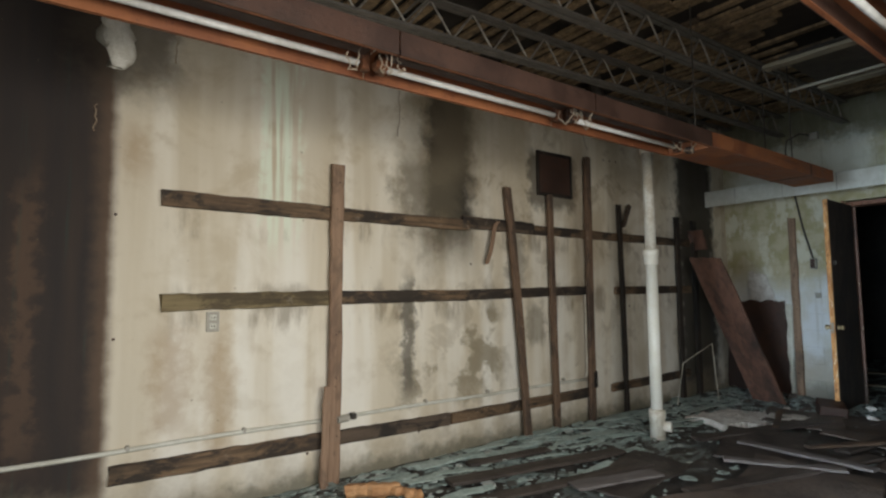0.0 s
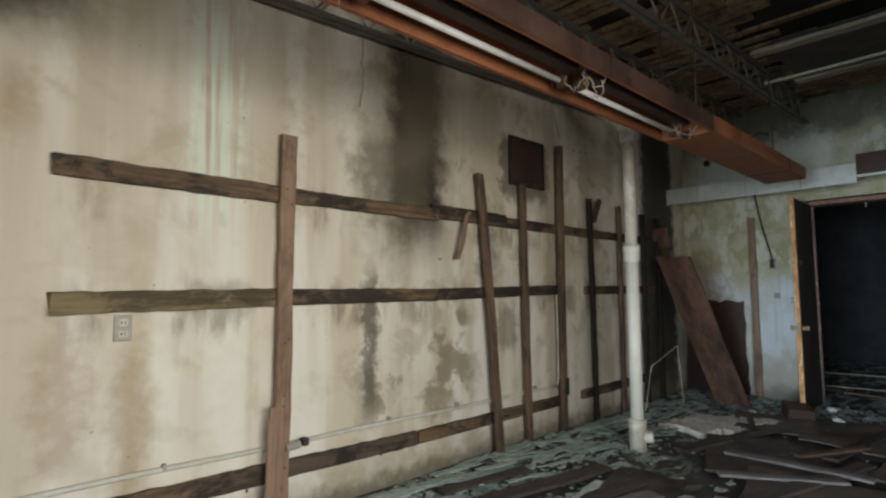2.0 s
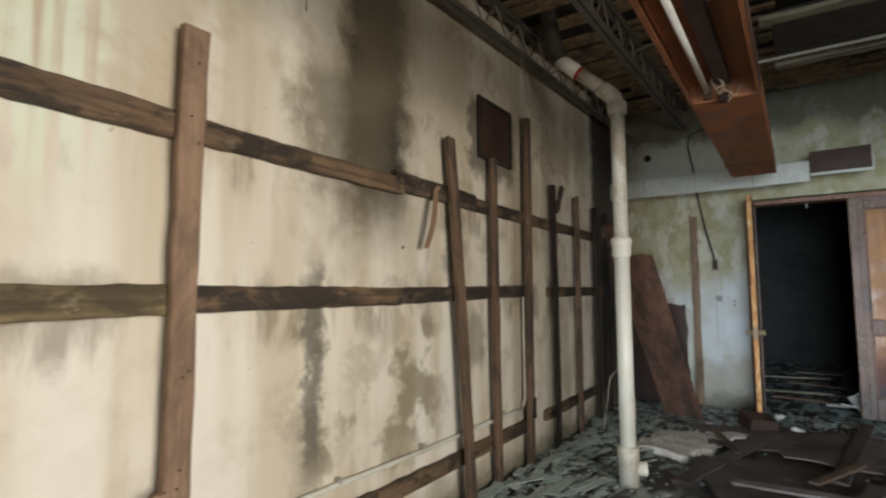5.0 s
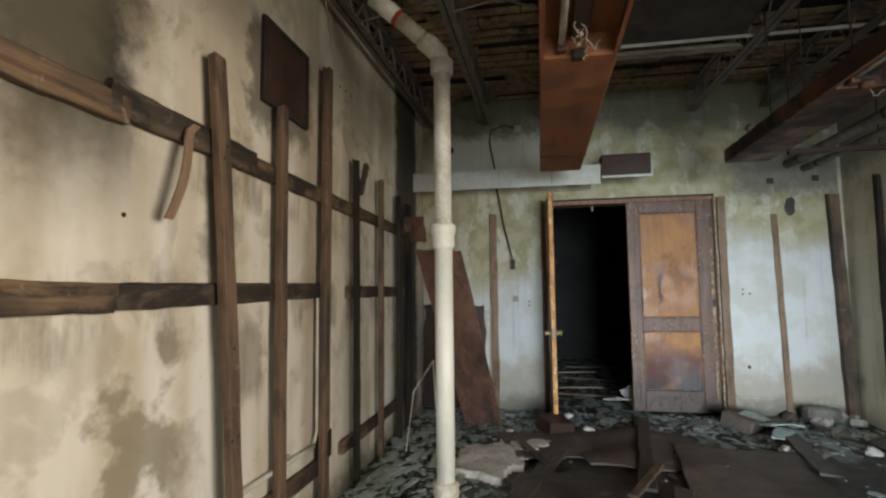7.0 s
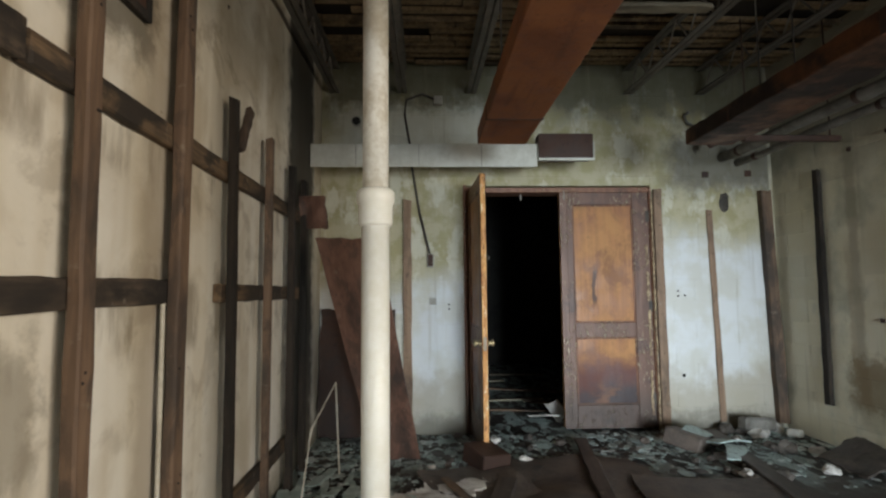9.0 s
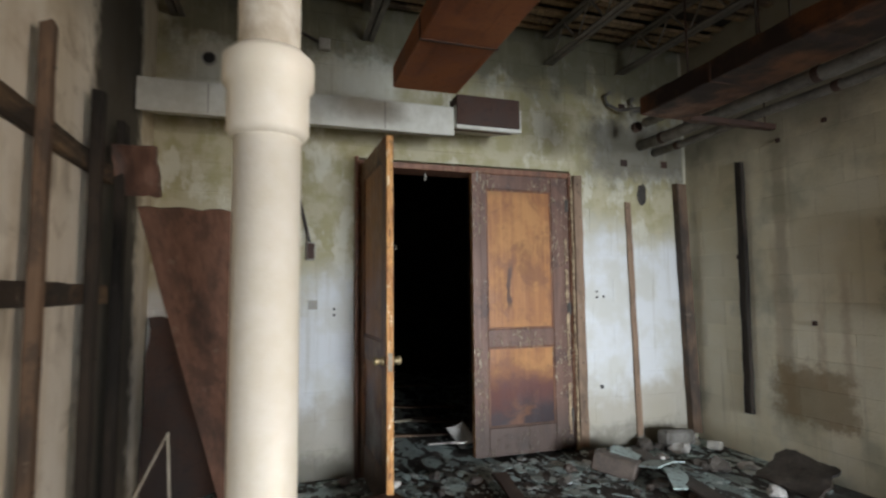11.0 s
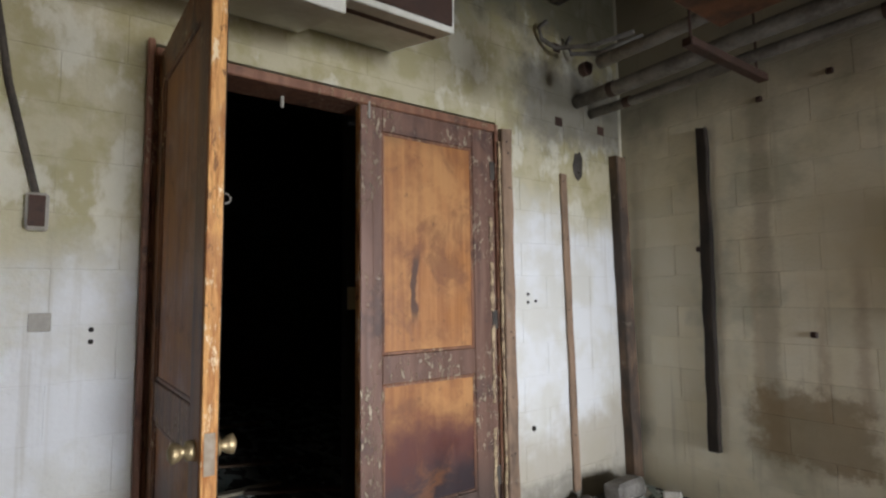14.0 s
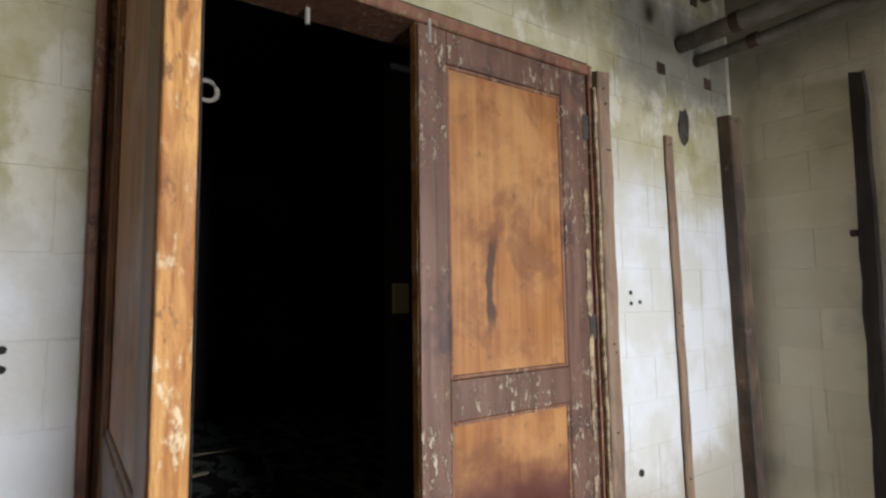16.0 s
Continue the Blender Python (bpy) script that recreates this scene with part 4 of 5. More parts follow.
def duct_ledge():
    thing = group_thing("duct_ledge", "white painted boxed duct along the block wall", "duct")
    part("body", hood_bm(LX + 0.03, X1 - 0.004, 1.50, 3.31, 2.20, 2.34, 2.39), M_LEDGE, thing)
    part("end_hood", hood_bm(LX + 0.004, X1 - 0.004, 1.04, 1.496, 2.245, 2.375, 2.405), M_LEDGE, thing)
    part("grille_box", box_bm(LX - 0.006, LX + 0.14, 1.055, 1.495, 2.27, 2.465, 0.005), M_RUST_DARK, thing, "dark rusted open end box")
    for y in (1.95, 2.45, 2.95):
        part("seam", box_bm(LX + 0.028, LX + 0.034, y - 0.004, y + 0.004, 2.21, 2.38), M_PLATE, thing)


duct_ledge()

FX0, FX1 = X1 - 0.025, X1 + 0.17


def door_frame():
    thing = tagged(new("door_frame"), "red-brown wooden frame of a double door", "door frame", kind="structure")
    for y0, y1 in ((1.998, 2.04), (0.375, 0.40)):
        part("jamb", box_bm(FX0, FX1, y0, y1, -0.02, 2.13, 0.005), M_FRAME, thing)
    part("head", box_bm(FX0, FX1, 0.40, 1.998, 2.085, 2.13, 0.005), M_FRAME, thing)
    part("casing", box_bm(FX0 - 0.02, X1 - 0.002, 2.042, 2.066, -0.02, 2.15, 0.005), M_FRAME, thing)
    part("stop", box_bm(X1 + 0.055, X1 + 0.075, 1.97, 1.996, -0.01, 2.083, 0.003), M_STILE, thing)


door_frame()


def door_leaf(name, m, label, handle, mats, W=0.755, hs=0.115):
    """A stile-and-rail leaf W wide: local y from the hinge, x through the thickness."""
    thing = group_thing(name, label, "door", "double door leaves", m)
    H, t = 2.07, 0.042
    st = 0.115
    part("hinge_stile", box_bm(0, t, 0, hs, 0, H, 0.004), mats, thing)
    part("lock_stile", box_bm(0, t, W - st, W - 0.006, 0, H, 0.004), mats, thing)
    part("edge_strip", box_bm(0.002, t - 0.002, W - 0.0055, W + 0.004, 0.01, H - 0.005, 0.002), M_EDGE, thing, "raw orange splintered door edge")
    for z0, z1 in ((0, 0.20), (0.778, 0.908), (H - 0.115, H)):
        part("rail", box_bm(0.001, t - 0.001, hs + 0.001, W - st - 0.001, z0, z1, 0.003), mats, thing)
    for z0, z1 in ((0.20, 0.778), (0.908, H - 0.115)):
        part("panel", box_bm(0.010, t - 0.010, hs + 0.001, W - st - 0.001, z0 + 0.001, z1 - 0.001), M_DOOR, thing, "amber varnished plywood panel")
        for a0, a1, b0, b1 in ((hs + 0.001, hs + 0.014, z0 + 0.002, z1 - 0.002), (W - st - 0.014, W - st - 0.001, z0 + 0.002, z1 - 0.002), (hs + 0.015, W - st - 0.015, z0 + 0.002, z0 + 0.015), (hs + 0.015, W - st - 0.015, z1 - 0.015, z1 - 0.002)):
            part("moulding", box_bm(0.004, t - 0.004, a0, a1, b0, b1, 0.003), M_FRAME, thing)
    for z in (0.25, 1.05, 1.85):
        part("hinge", box_bm(-0.004, 0.004, -0.012, 0.03, z - 0.05, z + 0.05, 0.002), M_DARK_STEEL, thing)
    if not handle:
        part("astragal", box_bm(-0.012, -0.001, W - 0.062, W + 0.003, 0.01, H - 0.01, 0.003), mats, thing, "worn mauve-brown meeting strip")
        for z0, z1 in ((0.12, 0.48), (0.62, 1.02), (1.10, 1.34), (1.42, 1.60)):
            part("splinter", rough_bar_bm(z1 - z0, 0.022, 0.006, random.Random(int(z0 * 100)), 0.004, 0.003, 12, 0.001), M_SPLINTER, thing, "pale splintered wood strip").matrix_local = pose(-0.003, 0.028, z0, 0, 0, 90)
    if handle:
        # thin sheet that turns the leaf's inner face near-black
        part("charred_facing", box_bm(-0.004, -0.001, 0.004, W - 0.01, 0.005, H - 0.005, 0.001), M_STUD_BLACK, thing, "thin black sheet on the inner face")
        for s in (-1, 1):
            x = 0.0 if s < 0 else t
            knob = part("knob", tube_bm([(x, W - 0.06, 0.81), (x + s * 0.018, W - 0.06, 0.81), (x + s * 0.022, W - 0.06, 0.81), (x + s * 0.035, W - 0.06, 0.81), (x + s * 0.05, W - 0.06, 0.81), (x + s * 0.058, W - 0.06, 0.81)], [0.026, 0.024, 0.011, 0.022, 0.027, 0.012], 16), M_BRASS, thing, "tarnished brass door knob", True)
        part("latch_plate", box_bm(0.008, t - 0.008, W + 0.0045, W + 0.0065, 0.76, 0.86, 0.001), M_WIRE, thing, "tarnished latch plate")
        ring = [(-0.016 + 0.013 * math.cos(a), W - 0.05, 1.44 + 0.013 * math.sin(a)) for a in (2 * math.pi * k / 14 for k in range(15))]
        part("ring_eye", tube_bm(ring, 0.003, 6), M_LAG, thing, "grey metal ring eye")
    return thing


# closed leaf, hinged at its south side, and the open leaf swung into the room
door_leaf("door_2", pose(X1 - 0.01, 0.402, 0.02), "closed amber plywood door leaf blackened at the foot", False, M_STILE, 0.803, 0.148)
door_leaf("door_1", pose(X1 - 0.012, 1.985, 0.02, 0, 0, 92.2), "open amber door leaf with raw orange edge", True, M_STILE_WARM)


def bolt(y):
    tagged(bm_object("flush_bolt", tube_bm(((X1 - 0.022, y, 2.10), (X1 - 0.022, y, 2.02)), 0.007, 8), M_PLATE), "small pale bolt at the door head", "bolt", "door bolts")


bolt(1.165)
tagged(bm_object("hook", tube_bm(((X1 + 0.10, 1.53, 2.09), (X1 + 0.10, 1.53, 2.035)), 0.008, 8), M_PLATE), "small grey hook under the door head", "hook")


def end_stud(name, y0, z0, y1, z1, w, material, label, seed, proud=0.04):
    timber(name, (X1 - proud / 2, y0, z0), (X1 - proud / 2, y1, z1), w, proud, material, label, "stud", (-1, 0, 0), "studs on the block wall", seed, jitter=0.003, cuts=14)


end_stud("wall_stud", 0.325, 0.02, 0.325, 2.11, 0.075, M_STUD_RAW, "raw pinkish stud beside the door frame", 71)
end_stud("wall_stud", -0.19, 0.06, -0.155, 1.915, 0.055, M_STUD_RAW, "raw pinkish stud on white block wall", 72, 0.018)
end_stud("wall_stud", -0.70, 0.05, -0.655, 2.10, 0.095, M_STUD, "dark weathered stud in the corner", 74, 0.07)
end_stud("wall_stud", 2.56, 0.0, 2.56, 2.02, 0.075, M_STUD_RAW, "brown stud beside the leaning plywood", 75)
timber("wall_stud", (6.29, Y0 + 0.022, 0.31), (6.265, Y0 + 0.022, 2.15), 0.062, 0.04, M_STUD_BLACK, "charred black stud nailed to grey block wall", "stud", (0, 1, 0), "", 76, jitter=0.003, cuts=14)


def switch_drop():
    thing = group_thing("switch_box", "grey switch box on a dangling conduit", "switch")
    part("conduit", tube_bm(((X1 - 0.015, 2.52, 2.335), (X1 - 0.015, 2.45, 1.9), (X1 - 0.02, 2.365, 1.54)), 0.011, 8), M_DARK_STEEL, thing)
    part("box", box_bm(X1 - 0.055, X1 - 0.002, 2.33, 2.39, 1.425, 1.545, 0.008), M_PLATE, thing)
    part("cover", box_bm(X1 - 0.06, X1 - 0.056, 2.338, 2.382, 1.435, 1.535, 0.001), M_RUST_DARK, thing)


switch_drop()


def loose_cable():
    rng = random.Random(6)
    pts = [(X1 - 0.02, 2.28, 2.92), (X1 - 0.03, 2.42, 2.98), (X1 - 0.02, 2.56, 2.93), (X1 - 0.02, 2.58, 2.8), (X1 - 0.02, 2.53, 2.50)]
    tagged(bm_object("cable", tube_bm(pts, 0.009, 6), M_DARK_STEEL), "black cable looping down the block wall", "cable")
    tagged(bm_object("junction_box", box_bm(X1 - 0.05, X1 - 0.002, 2.24, 2.32, 2.88, 2.96, 0.006), M_PLATE), "small grey junction box on block wall", "junction box")


loose_cable()


def pipe_hole(y, z, r):
    thing = group_thing("pipe_sleeve", "black pipe sleeve hole in block wall", "pipe sleeve")
    part("sleeve", tube_bm(((X1 - 0.02, y, z), (X1 + 0.002, y, z)), r, 18), M_PLATE, thing)
    part("bore", tube_bm(((X1 - 0.024, y, z), (X1 - 0.0205, y, z)), r * 0.8, 18), M_BLACK, thing)


pipe_hole(3.01, 2.735, 0.045)
for hy, hz in ((-0.141, 2.25), (-0.538, 2.26), (-0.14, 2.72), (-0.45, 2.68)):
    tagged(bm_object("joist_pocket", box_bm(X1 - 0.004, X1 + 0.02, hy - 0.032, hy + 0.032, hz - 0.028, hz + 0.028, 0.003), M_RUST_DARK), "small dark square pocket in block wall", "pocket", "square wall pockets")
for by, bz in ((0.16, 1.20), (0.10, 1.16), (0.16, 1.155), (0.14, 0.46), (2.20, 1.06), (2.20, 1.10)):
    tagged(bm_object("bolt_hole", tube_bm(((X1 - 0.004, by, bz), (X1 + 0.003, by, bz)), 0.009 if bz > 0.7 else 0.016, 8), M_BLACK), "small dark bolt hole in block wall", "hole", "bolt holes")
tagged(bm_object("broken_block_patch", chunk_bm((0.012, 0.05, 0.09), random.Random(2)), M_DARK_STEEL), "dark broken patch in block wall", "patch").location = (X1, -0.30, 2.0)

# ---- leaning plywood and the corner ----
def leaning_sheet(name, tl, tr, br, bl, thick, material, label, seed, ragged=0.02):
    rng = random.Random(seed)
    bm = sheet_bm(1.0, 1.0, 0.0, rng, ragged / 0.5, 0.0, 10, 16)
    a, b, c, d = (Vector(v) for v in (bl, br, tr, tl))
    nrm = (b - a).cross(d - a).normalized()
    bm.verts.ensure_lookup_table()
    half = len(bm.verts) // 2
    for i, v in enumerate(bm.verts):
        u, w = v.co.x, v.co.y
        p = (a * (1 - u) + b * u) * (1 - w) + (d * (1 - u) + c * u) * w
        v.co = p + nrm * (thick if i < half else 0) + nrm * 0.03 * noise.noise((u * 2, w * 2, seed))
    return tagged(bm_object(name, bm, material), label, "board")


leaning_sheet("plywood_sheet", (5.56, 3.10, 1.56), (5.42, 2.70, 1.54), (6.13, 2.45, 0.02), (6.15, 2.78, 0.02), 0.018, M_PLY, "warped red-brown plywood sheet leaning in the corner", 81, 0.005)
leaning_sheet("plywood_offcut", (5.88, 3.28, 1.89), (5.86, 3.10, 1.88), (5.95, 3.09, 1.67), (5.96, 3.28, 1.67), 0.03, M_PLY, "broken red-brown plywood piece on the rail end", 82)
leaning_sheet("stained_panel", (6.78, 3.3, 1.06), (6.78, 2.66, 1.06), (6.74, 2.64, 0.01), (6.70, 3.3, 0.01), 0.02, M_RUST_DARK, "dark water-stained panel against the end wall", 83)
leaning_sheet("drywall_scrap", (6.80, 3.05, 1.42), (6.80, 2.85, 1.36), (6.785, 2.75, 1.06), (6.785, 3.05, 1.06), 0.012, M_GYPSUM, "torn pale drywall scrap behind plywood", 84, 0.06)
leaning_sheet("plaster_strip", (6.80, 2.70, 1.03), (6.80, 2.60, 1.03), (6.80, 2.60, 0.02), (6.80, 2.70, 0.02), 0.012, M_LEDGE, "white painted strip beside a stud", 85, 0.005)
tagged(bm_object("wire_frame", tube_bm(((5.2, 3.1, 0.02), (5.25, 3.05, 0.45), (5.75, 3.0, 0.62), (5.8, 2.98, 0.02)), 0.006, 6), M_CONDUIT), "bent thin pale wire frame on the floor", "wire frame")

# ---- side wall ----
def lagged_pipes():
    rng = random.Random(12)
    for y, z, r, x0, x1 in ((-0.30, 2.40, 0.042, -2.8, 6.82), (-0.44, 2.35, 0.03, -2.8, 6.82), (-0.06, 2.46, 0.035, -2.8, 6.45)):
        thing = group_thing("lagged_pipe", "grey lagged pipe running below the joists", "pipe", "lagged pipes")
        pts = [(x0 + (x1 - x0) * i / 30, y, z + 0.004 * math.sin(i * 1.7)) for i in range(31)]
        part("lagging", tube_bm(pts, [r * rng.uniform(0.94, 1.06) for _ in pts], 14), M_LAG, thing, "", True)
        for x in (6.55, 5.3, 4.1):
            part("strap", tube_bm(((x - 0.02, y, z), (x + 0.02, y, z)), r * 1.12, 14), M_RUST_DARK, thing, "rusted strap")
    thing = group_thing("pipe_hanger", "rusted trapeze bar carrying the pipes", "pipe hanger")
    part("bar", box_bm(5.84, 5.89, -0.62, 0.10, 2.275, 2.315, 0.004), M_RUST_DARK, thing)
    part("rod", tube_bm(((5.865, 0.07, 2.30), (5.865, 0.07, 3.2)), 0.006, 6), M_RUST_DARK, thing)
    part("rod", tube_bm(((5.865, -0.55, 2.30), (5.865, -0.55, 3.2)), 0.006, 6), M_RUST_DARK, thing)
    tagged(bm_object("bent_pipe", tube_bm(((6.3, -0.16, 2.60), (6.55, -0.14, 2.62), (6.75, -0.05, 2.66), (6.8, 0.02, 2.72), (6.79, 0.05, 2.78), (6.74, 0.03, 2.80)), 0.014, 8), M_LAG, smooth=True), "bent grey pipe stub curling at the wall", "pipe", "bent stubs")
    tagged(bm_object("bent_pipe", tube_bm(((6.3, -0.24, 2.60), (6.6, -0.24, 2.62), (6.78, -0.22, 2.68), (6.8, -0.2, 2.75), (6.76, -0.2, 2.78)), 0.014, 8), M_LAG, smooth=True), "bent grey pipe stub curling at the wall", "pipe", "bent stubs")


lagged_pipes()


def electrical_panel():
    thing = group_thing("electrical_panel", "rusted open electrical panel with peeling label", "electrical panel")
    y = Y0 - 0.004
    part("back_box", box_bm(4.62, 5.10, y, y + 0.10, 1.06, 1.60, 0.006), M_RUST_DARK, thing)
    part("top_lip", box_bm(4.58, 5.14, y, y + 0.14, 1.602, 1.625, 0.004), M_RUST_DARK, thing)
    part("label_plate", box_bm(4.66, 5.06, y + 0.101, y + 0.108, 1.10, 1.33, 0.002), M_GREY_PANEL, thing, "peeling grey label plate")
    sw = part("switch_plate", box_bm(4.98, 5.07, y + 0.101, y + 0.115, 1.35, 1.50, 0.003), M_LEDGE, thing, "pale breaker plate")
    part("lever", box_bm(5.01, 5.035, y + 0.1155, y + 0.13, 1.40, 1.45, 0.002), M_BLACK, sw)
    part("gauge", tube_bm(((4.90, y + 0.10, 1.43), (4.90, y + 0.12, 1.43)), 0.055, 20), M_PLATE, thing)
    part("screw", tube_bm(((4.95, y + 0.10, 1.545), (4.95, y + 0.112, 1.545)), 0.01, 8), M_WHITE, thing)
    part("conduit", tube_bm(((4.92, y + 0.03, 1.62), (4.92, y + 0.03, 2.30)), 0.012, 8), M_CONDUIT, thing)
    tagged(bm_object("wall_box", box_bm(5.19, 5.26, y, y + 0.010, 1.80, 1.97, 0.003), M_RUST_DARK), "rusted empty switch recess on block wall", "switch box")
    tagged(bm_object("conduit_anchor", box_bm(4.90, 4.96, y, y + 0.05, 2.06, 2.12, 0.01), M_RUST_DARK), "rusted conduit anchor on block wall", "anchor")
    tagged(bm_object("side_box", box_bm(5.14, 5.24, y, y + 0.04, 1.10, 1.30, 0.005), M_RUST_DARK), "small dark box beside the electrical panel", "box")


electrical_panel()
for sx, sz in ((5.95, 2.24), (5.62, 2.28), (5.77, 0.98), (6.33, 1.45)):
    tagged(bm_object("wall_pin", box_bm(sx - 0.015, sx + 0.015, Y0 - 0.004, Y0 + 0.015, sz - 0.015, sz + 0.015, 0.004), M_RUST_DARK), "small rusted pin in block wall", "pin", "wall pins")

def hanging_wire(p0, p1, seed):
    rng = random.Random(seed)
    tagged(bm_object("hanging_wire", tube_bm(wire_points(p0, p1, 0.0, rng, 8, 0.008), 0.004, 5), M_WIRE), "short pale wire dangling by the plaster wall", "wire", "dangling wires")


hanging_wire((1.93, 3.20, 2.78), (1.94, 3.25, 2.36), 1)
hanging_wire((0.10, 3.30, 2.25), (0.10, 3.312, 2.10), 2)
hanging_wire((3.86, 3.20, 2.9), (4.02, 3.22, 2.56), 4)
hanging_wire((0.47, 3.20, 2.78), (0.47, 3.22, 2.52), 3)
tagged(bm_object("blank_cover", box_bm(X1 - 0.008, X1 - 0.001, 2.31, 2.37, 1.10, 1.16, 0.002), M_PLATE), "small grey blank cover on block wall", "cover plate")
for z0, z1 in ((1.58, 1.95), (1.05, 1.45), (0.35, 0.85)):
    tagged(bm_object("hinge_mortise", box_bm(FX0 - 0.003, FX0 + 0.004, 2.014, 2.024, z0, z1, 0.001), M_BLACK), "dark split slot in the door jamb", "slot", "jamb slots")
timber("split_casing", (FX0 - 0.012, 0.386, 0.02), (FX0 - 0.012, 0.386, 2.04), 0.016, 0.02, M_SPLINTER, "splintered pale strip beside the closed door", "casing", (-1, 0, 0), "", 61, jitter=0.003, cuts=20, bevel=0.002)

for hx, hz in ((0.21, 1.66), (0.22, 0.99), (2.66, 1.44), (4.75, 1.05), (1.30, 0.20), (2.15, 0.20), (4.40, 2.53), (4.50, 2.535), (4.60, 2.54)):
    tagged(bm_object("plaster_hole", tube_bm(((hx, Y1 - 0.004, hz), (hx, Y1 + 0.004, hz)), 0.008, 9), M_RUST_DARK), "small dark hole in the plaster wall", "hole", "plaster holes")

# ---- room behind the door ----
PLATE_Y = 1.015
tagged(bm_object("cream_switch_plate", box_bm(7.27, 7.29, PLATE_Y - 0.035, PLATE_Y + 0.035, 1.13, 1.25, 0.003), M_CREAM), "cream switch plate on a post in the dark", "switch plate")
tagged(bm_object("dark_post", box_bm(7.292, 7.36, PLATE_Y - 0.12, PLATE_Y + 0.035, -0.02, 3.2, 0.005), M_UNLIT_WALL), "post behind the door coloured near-black like the unlit room", "post")
rng_b = random.Random(15)
for i, (bx, by, ln, ang) in enumerate(((7.6, 1.5, 0.9, 80), (8.1, 1.7, 1.2, 95), (8.7, 1.3, 1.1, 70), (9.3, 2.0, 1.3, 100), (7.9, 1.0, 0.8, 60), (9.9, 1.2, 1.0, 85))):
    c, s = math.cos(radians(ang)), math.sin(radians(ang))
    z = 0.02
    timber("fallen_lath", (bx - c * ln / 2, by - s * ln / 2, z), (bx + c * ln / 2, by + s * ln / 2, z), 0.07, 0.02, M_PALE_BOARD if i % 2 else M_STUD, "pale fallen lath on the dark floor", "lath", (0, 0, 1), "laths beyond the door", 90 + i)
ob = bm_object("crumpled_paper", sheet_bm(0.24, 0.2, 0.01, rng_b, 0.04, 0.06), M_GYPSUM)
ob.matrix_world = pose(7.0, 1.18, 0.08, 20, 10, 30)
tagged(ob, "crumpled pale paper in the doorway", "paper")
ob = bm_object("crumpled_paper", sheet_bm(0.2, 0.2, 0.01, rng_b, 0.04, 0.06), M_GYPSUM)
ob.matrix_world = pose(7.02, 1.16, 0.05, 70, 20, 10)
tagged(ob, "crumpled pale paper beside the door leaf", "paper")

# ---- things on the floor ----
def lay(name, bm, m, material, label, category, group=""):
    ob = bm_object(name, bm, material)
    ob.matrix_world = m
    return tagged(ob, label, category, group)


rng_f = random.Random(77)
for bx, by, w, h, rot, mt in ((3.1, 0.9, 1.1, 0.7, 12, M_CARD), (4.3, 0.5, 1.2, 0.8, -8, M_CARD), (4.0, 1.5, 0.9, 0.55, 20, M_DARK_BOARD), (5.1, 0.9, 1.0, 0.9, 4, M_CARD), (2.2, 1.4, 0.8, 0.6, -25, M_CARD), (5.3, 1.7, 0.7, 0.6, 15, M_CARD), (2.7, 1.9, 0.8, 0.4, 8, M_DARK_BOARD)):
    lay("fallen_sheet", sheet_bm(w, h, 0.012, rng_f, 0.04, 0.02), pose(bx, by, 0.022, rng_f.uniform(-1, 1), rng_f.uniform(-1, 1), rot), mt, "dark soaked sheet lying on the dirty floor", "sheet", "fallen sheets")
for p0, p1, w in (((2.0, 2.75, 0.03), (3.4, 2.5, 0.03), 0.13), ((1.7, 2.45, 0.03), (3.3, 2.2, 0.03), 0.10), ((3.0, 1.75, 0.045), (4.6, 1.3, 0.05), 0.11), ((4.1, 2.3, 0.04), (5.6, 1.9, 0.04), 0.12), ((4.6, 1.5, 0.04), (6.4, 1.2, 0.05), 0.10), ((5.0, 0.35, 0.05), (6.5, 0.1, 0.06), 0.12), ((2.3, 2.95, 0.03), (3.0, 2.85, 0.03), 0.09)):
    timber("floor_plank", p0, p1, w, 0.022, M_DARK_BOARD, "wet dark plank lying on the floor", "plank", (0, 0, 1), "floor planks", int(p0[0] * 100), jitter=0.005)
for p0, p1, w in (((4.35, 1.62, 0.09), (5.0, 1.35, 0.07), 0.06), ((4.9, 2.05, 0.06), (5.6, 2.3, 0.05), 0.05)):
    timber("floor_batten", p0, p1, w, 0.02, M_STUD, "weathered thin batten on the floor", "batten", (0, 0, 1), "floor battens", int(p0[0] * 10))
timber("split_log", (1.40, 2.97, 0.045), (1.68, 2.80, 0.05), 0.085, 0.07, M_LOG, "split orange timber lying by a stud", "timber", (0, 0, 1), "", 5, jitter=0.01, bevel=0.02)
timber("split_log", (1.62, 2.86, 0.05), (1.72, 2.66, 0.045), 0.06, 0.05, M_LOG, "short forked orange timber piece", "timber", (0, 0, 1), "", 6, jitter=0.01, bevel=0.015)


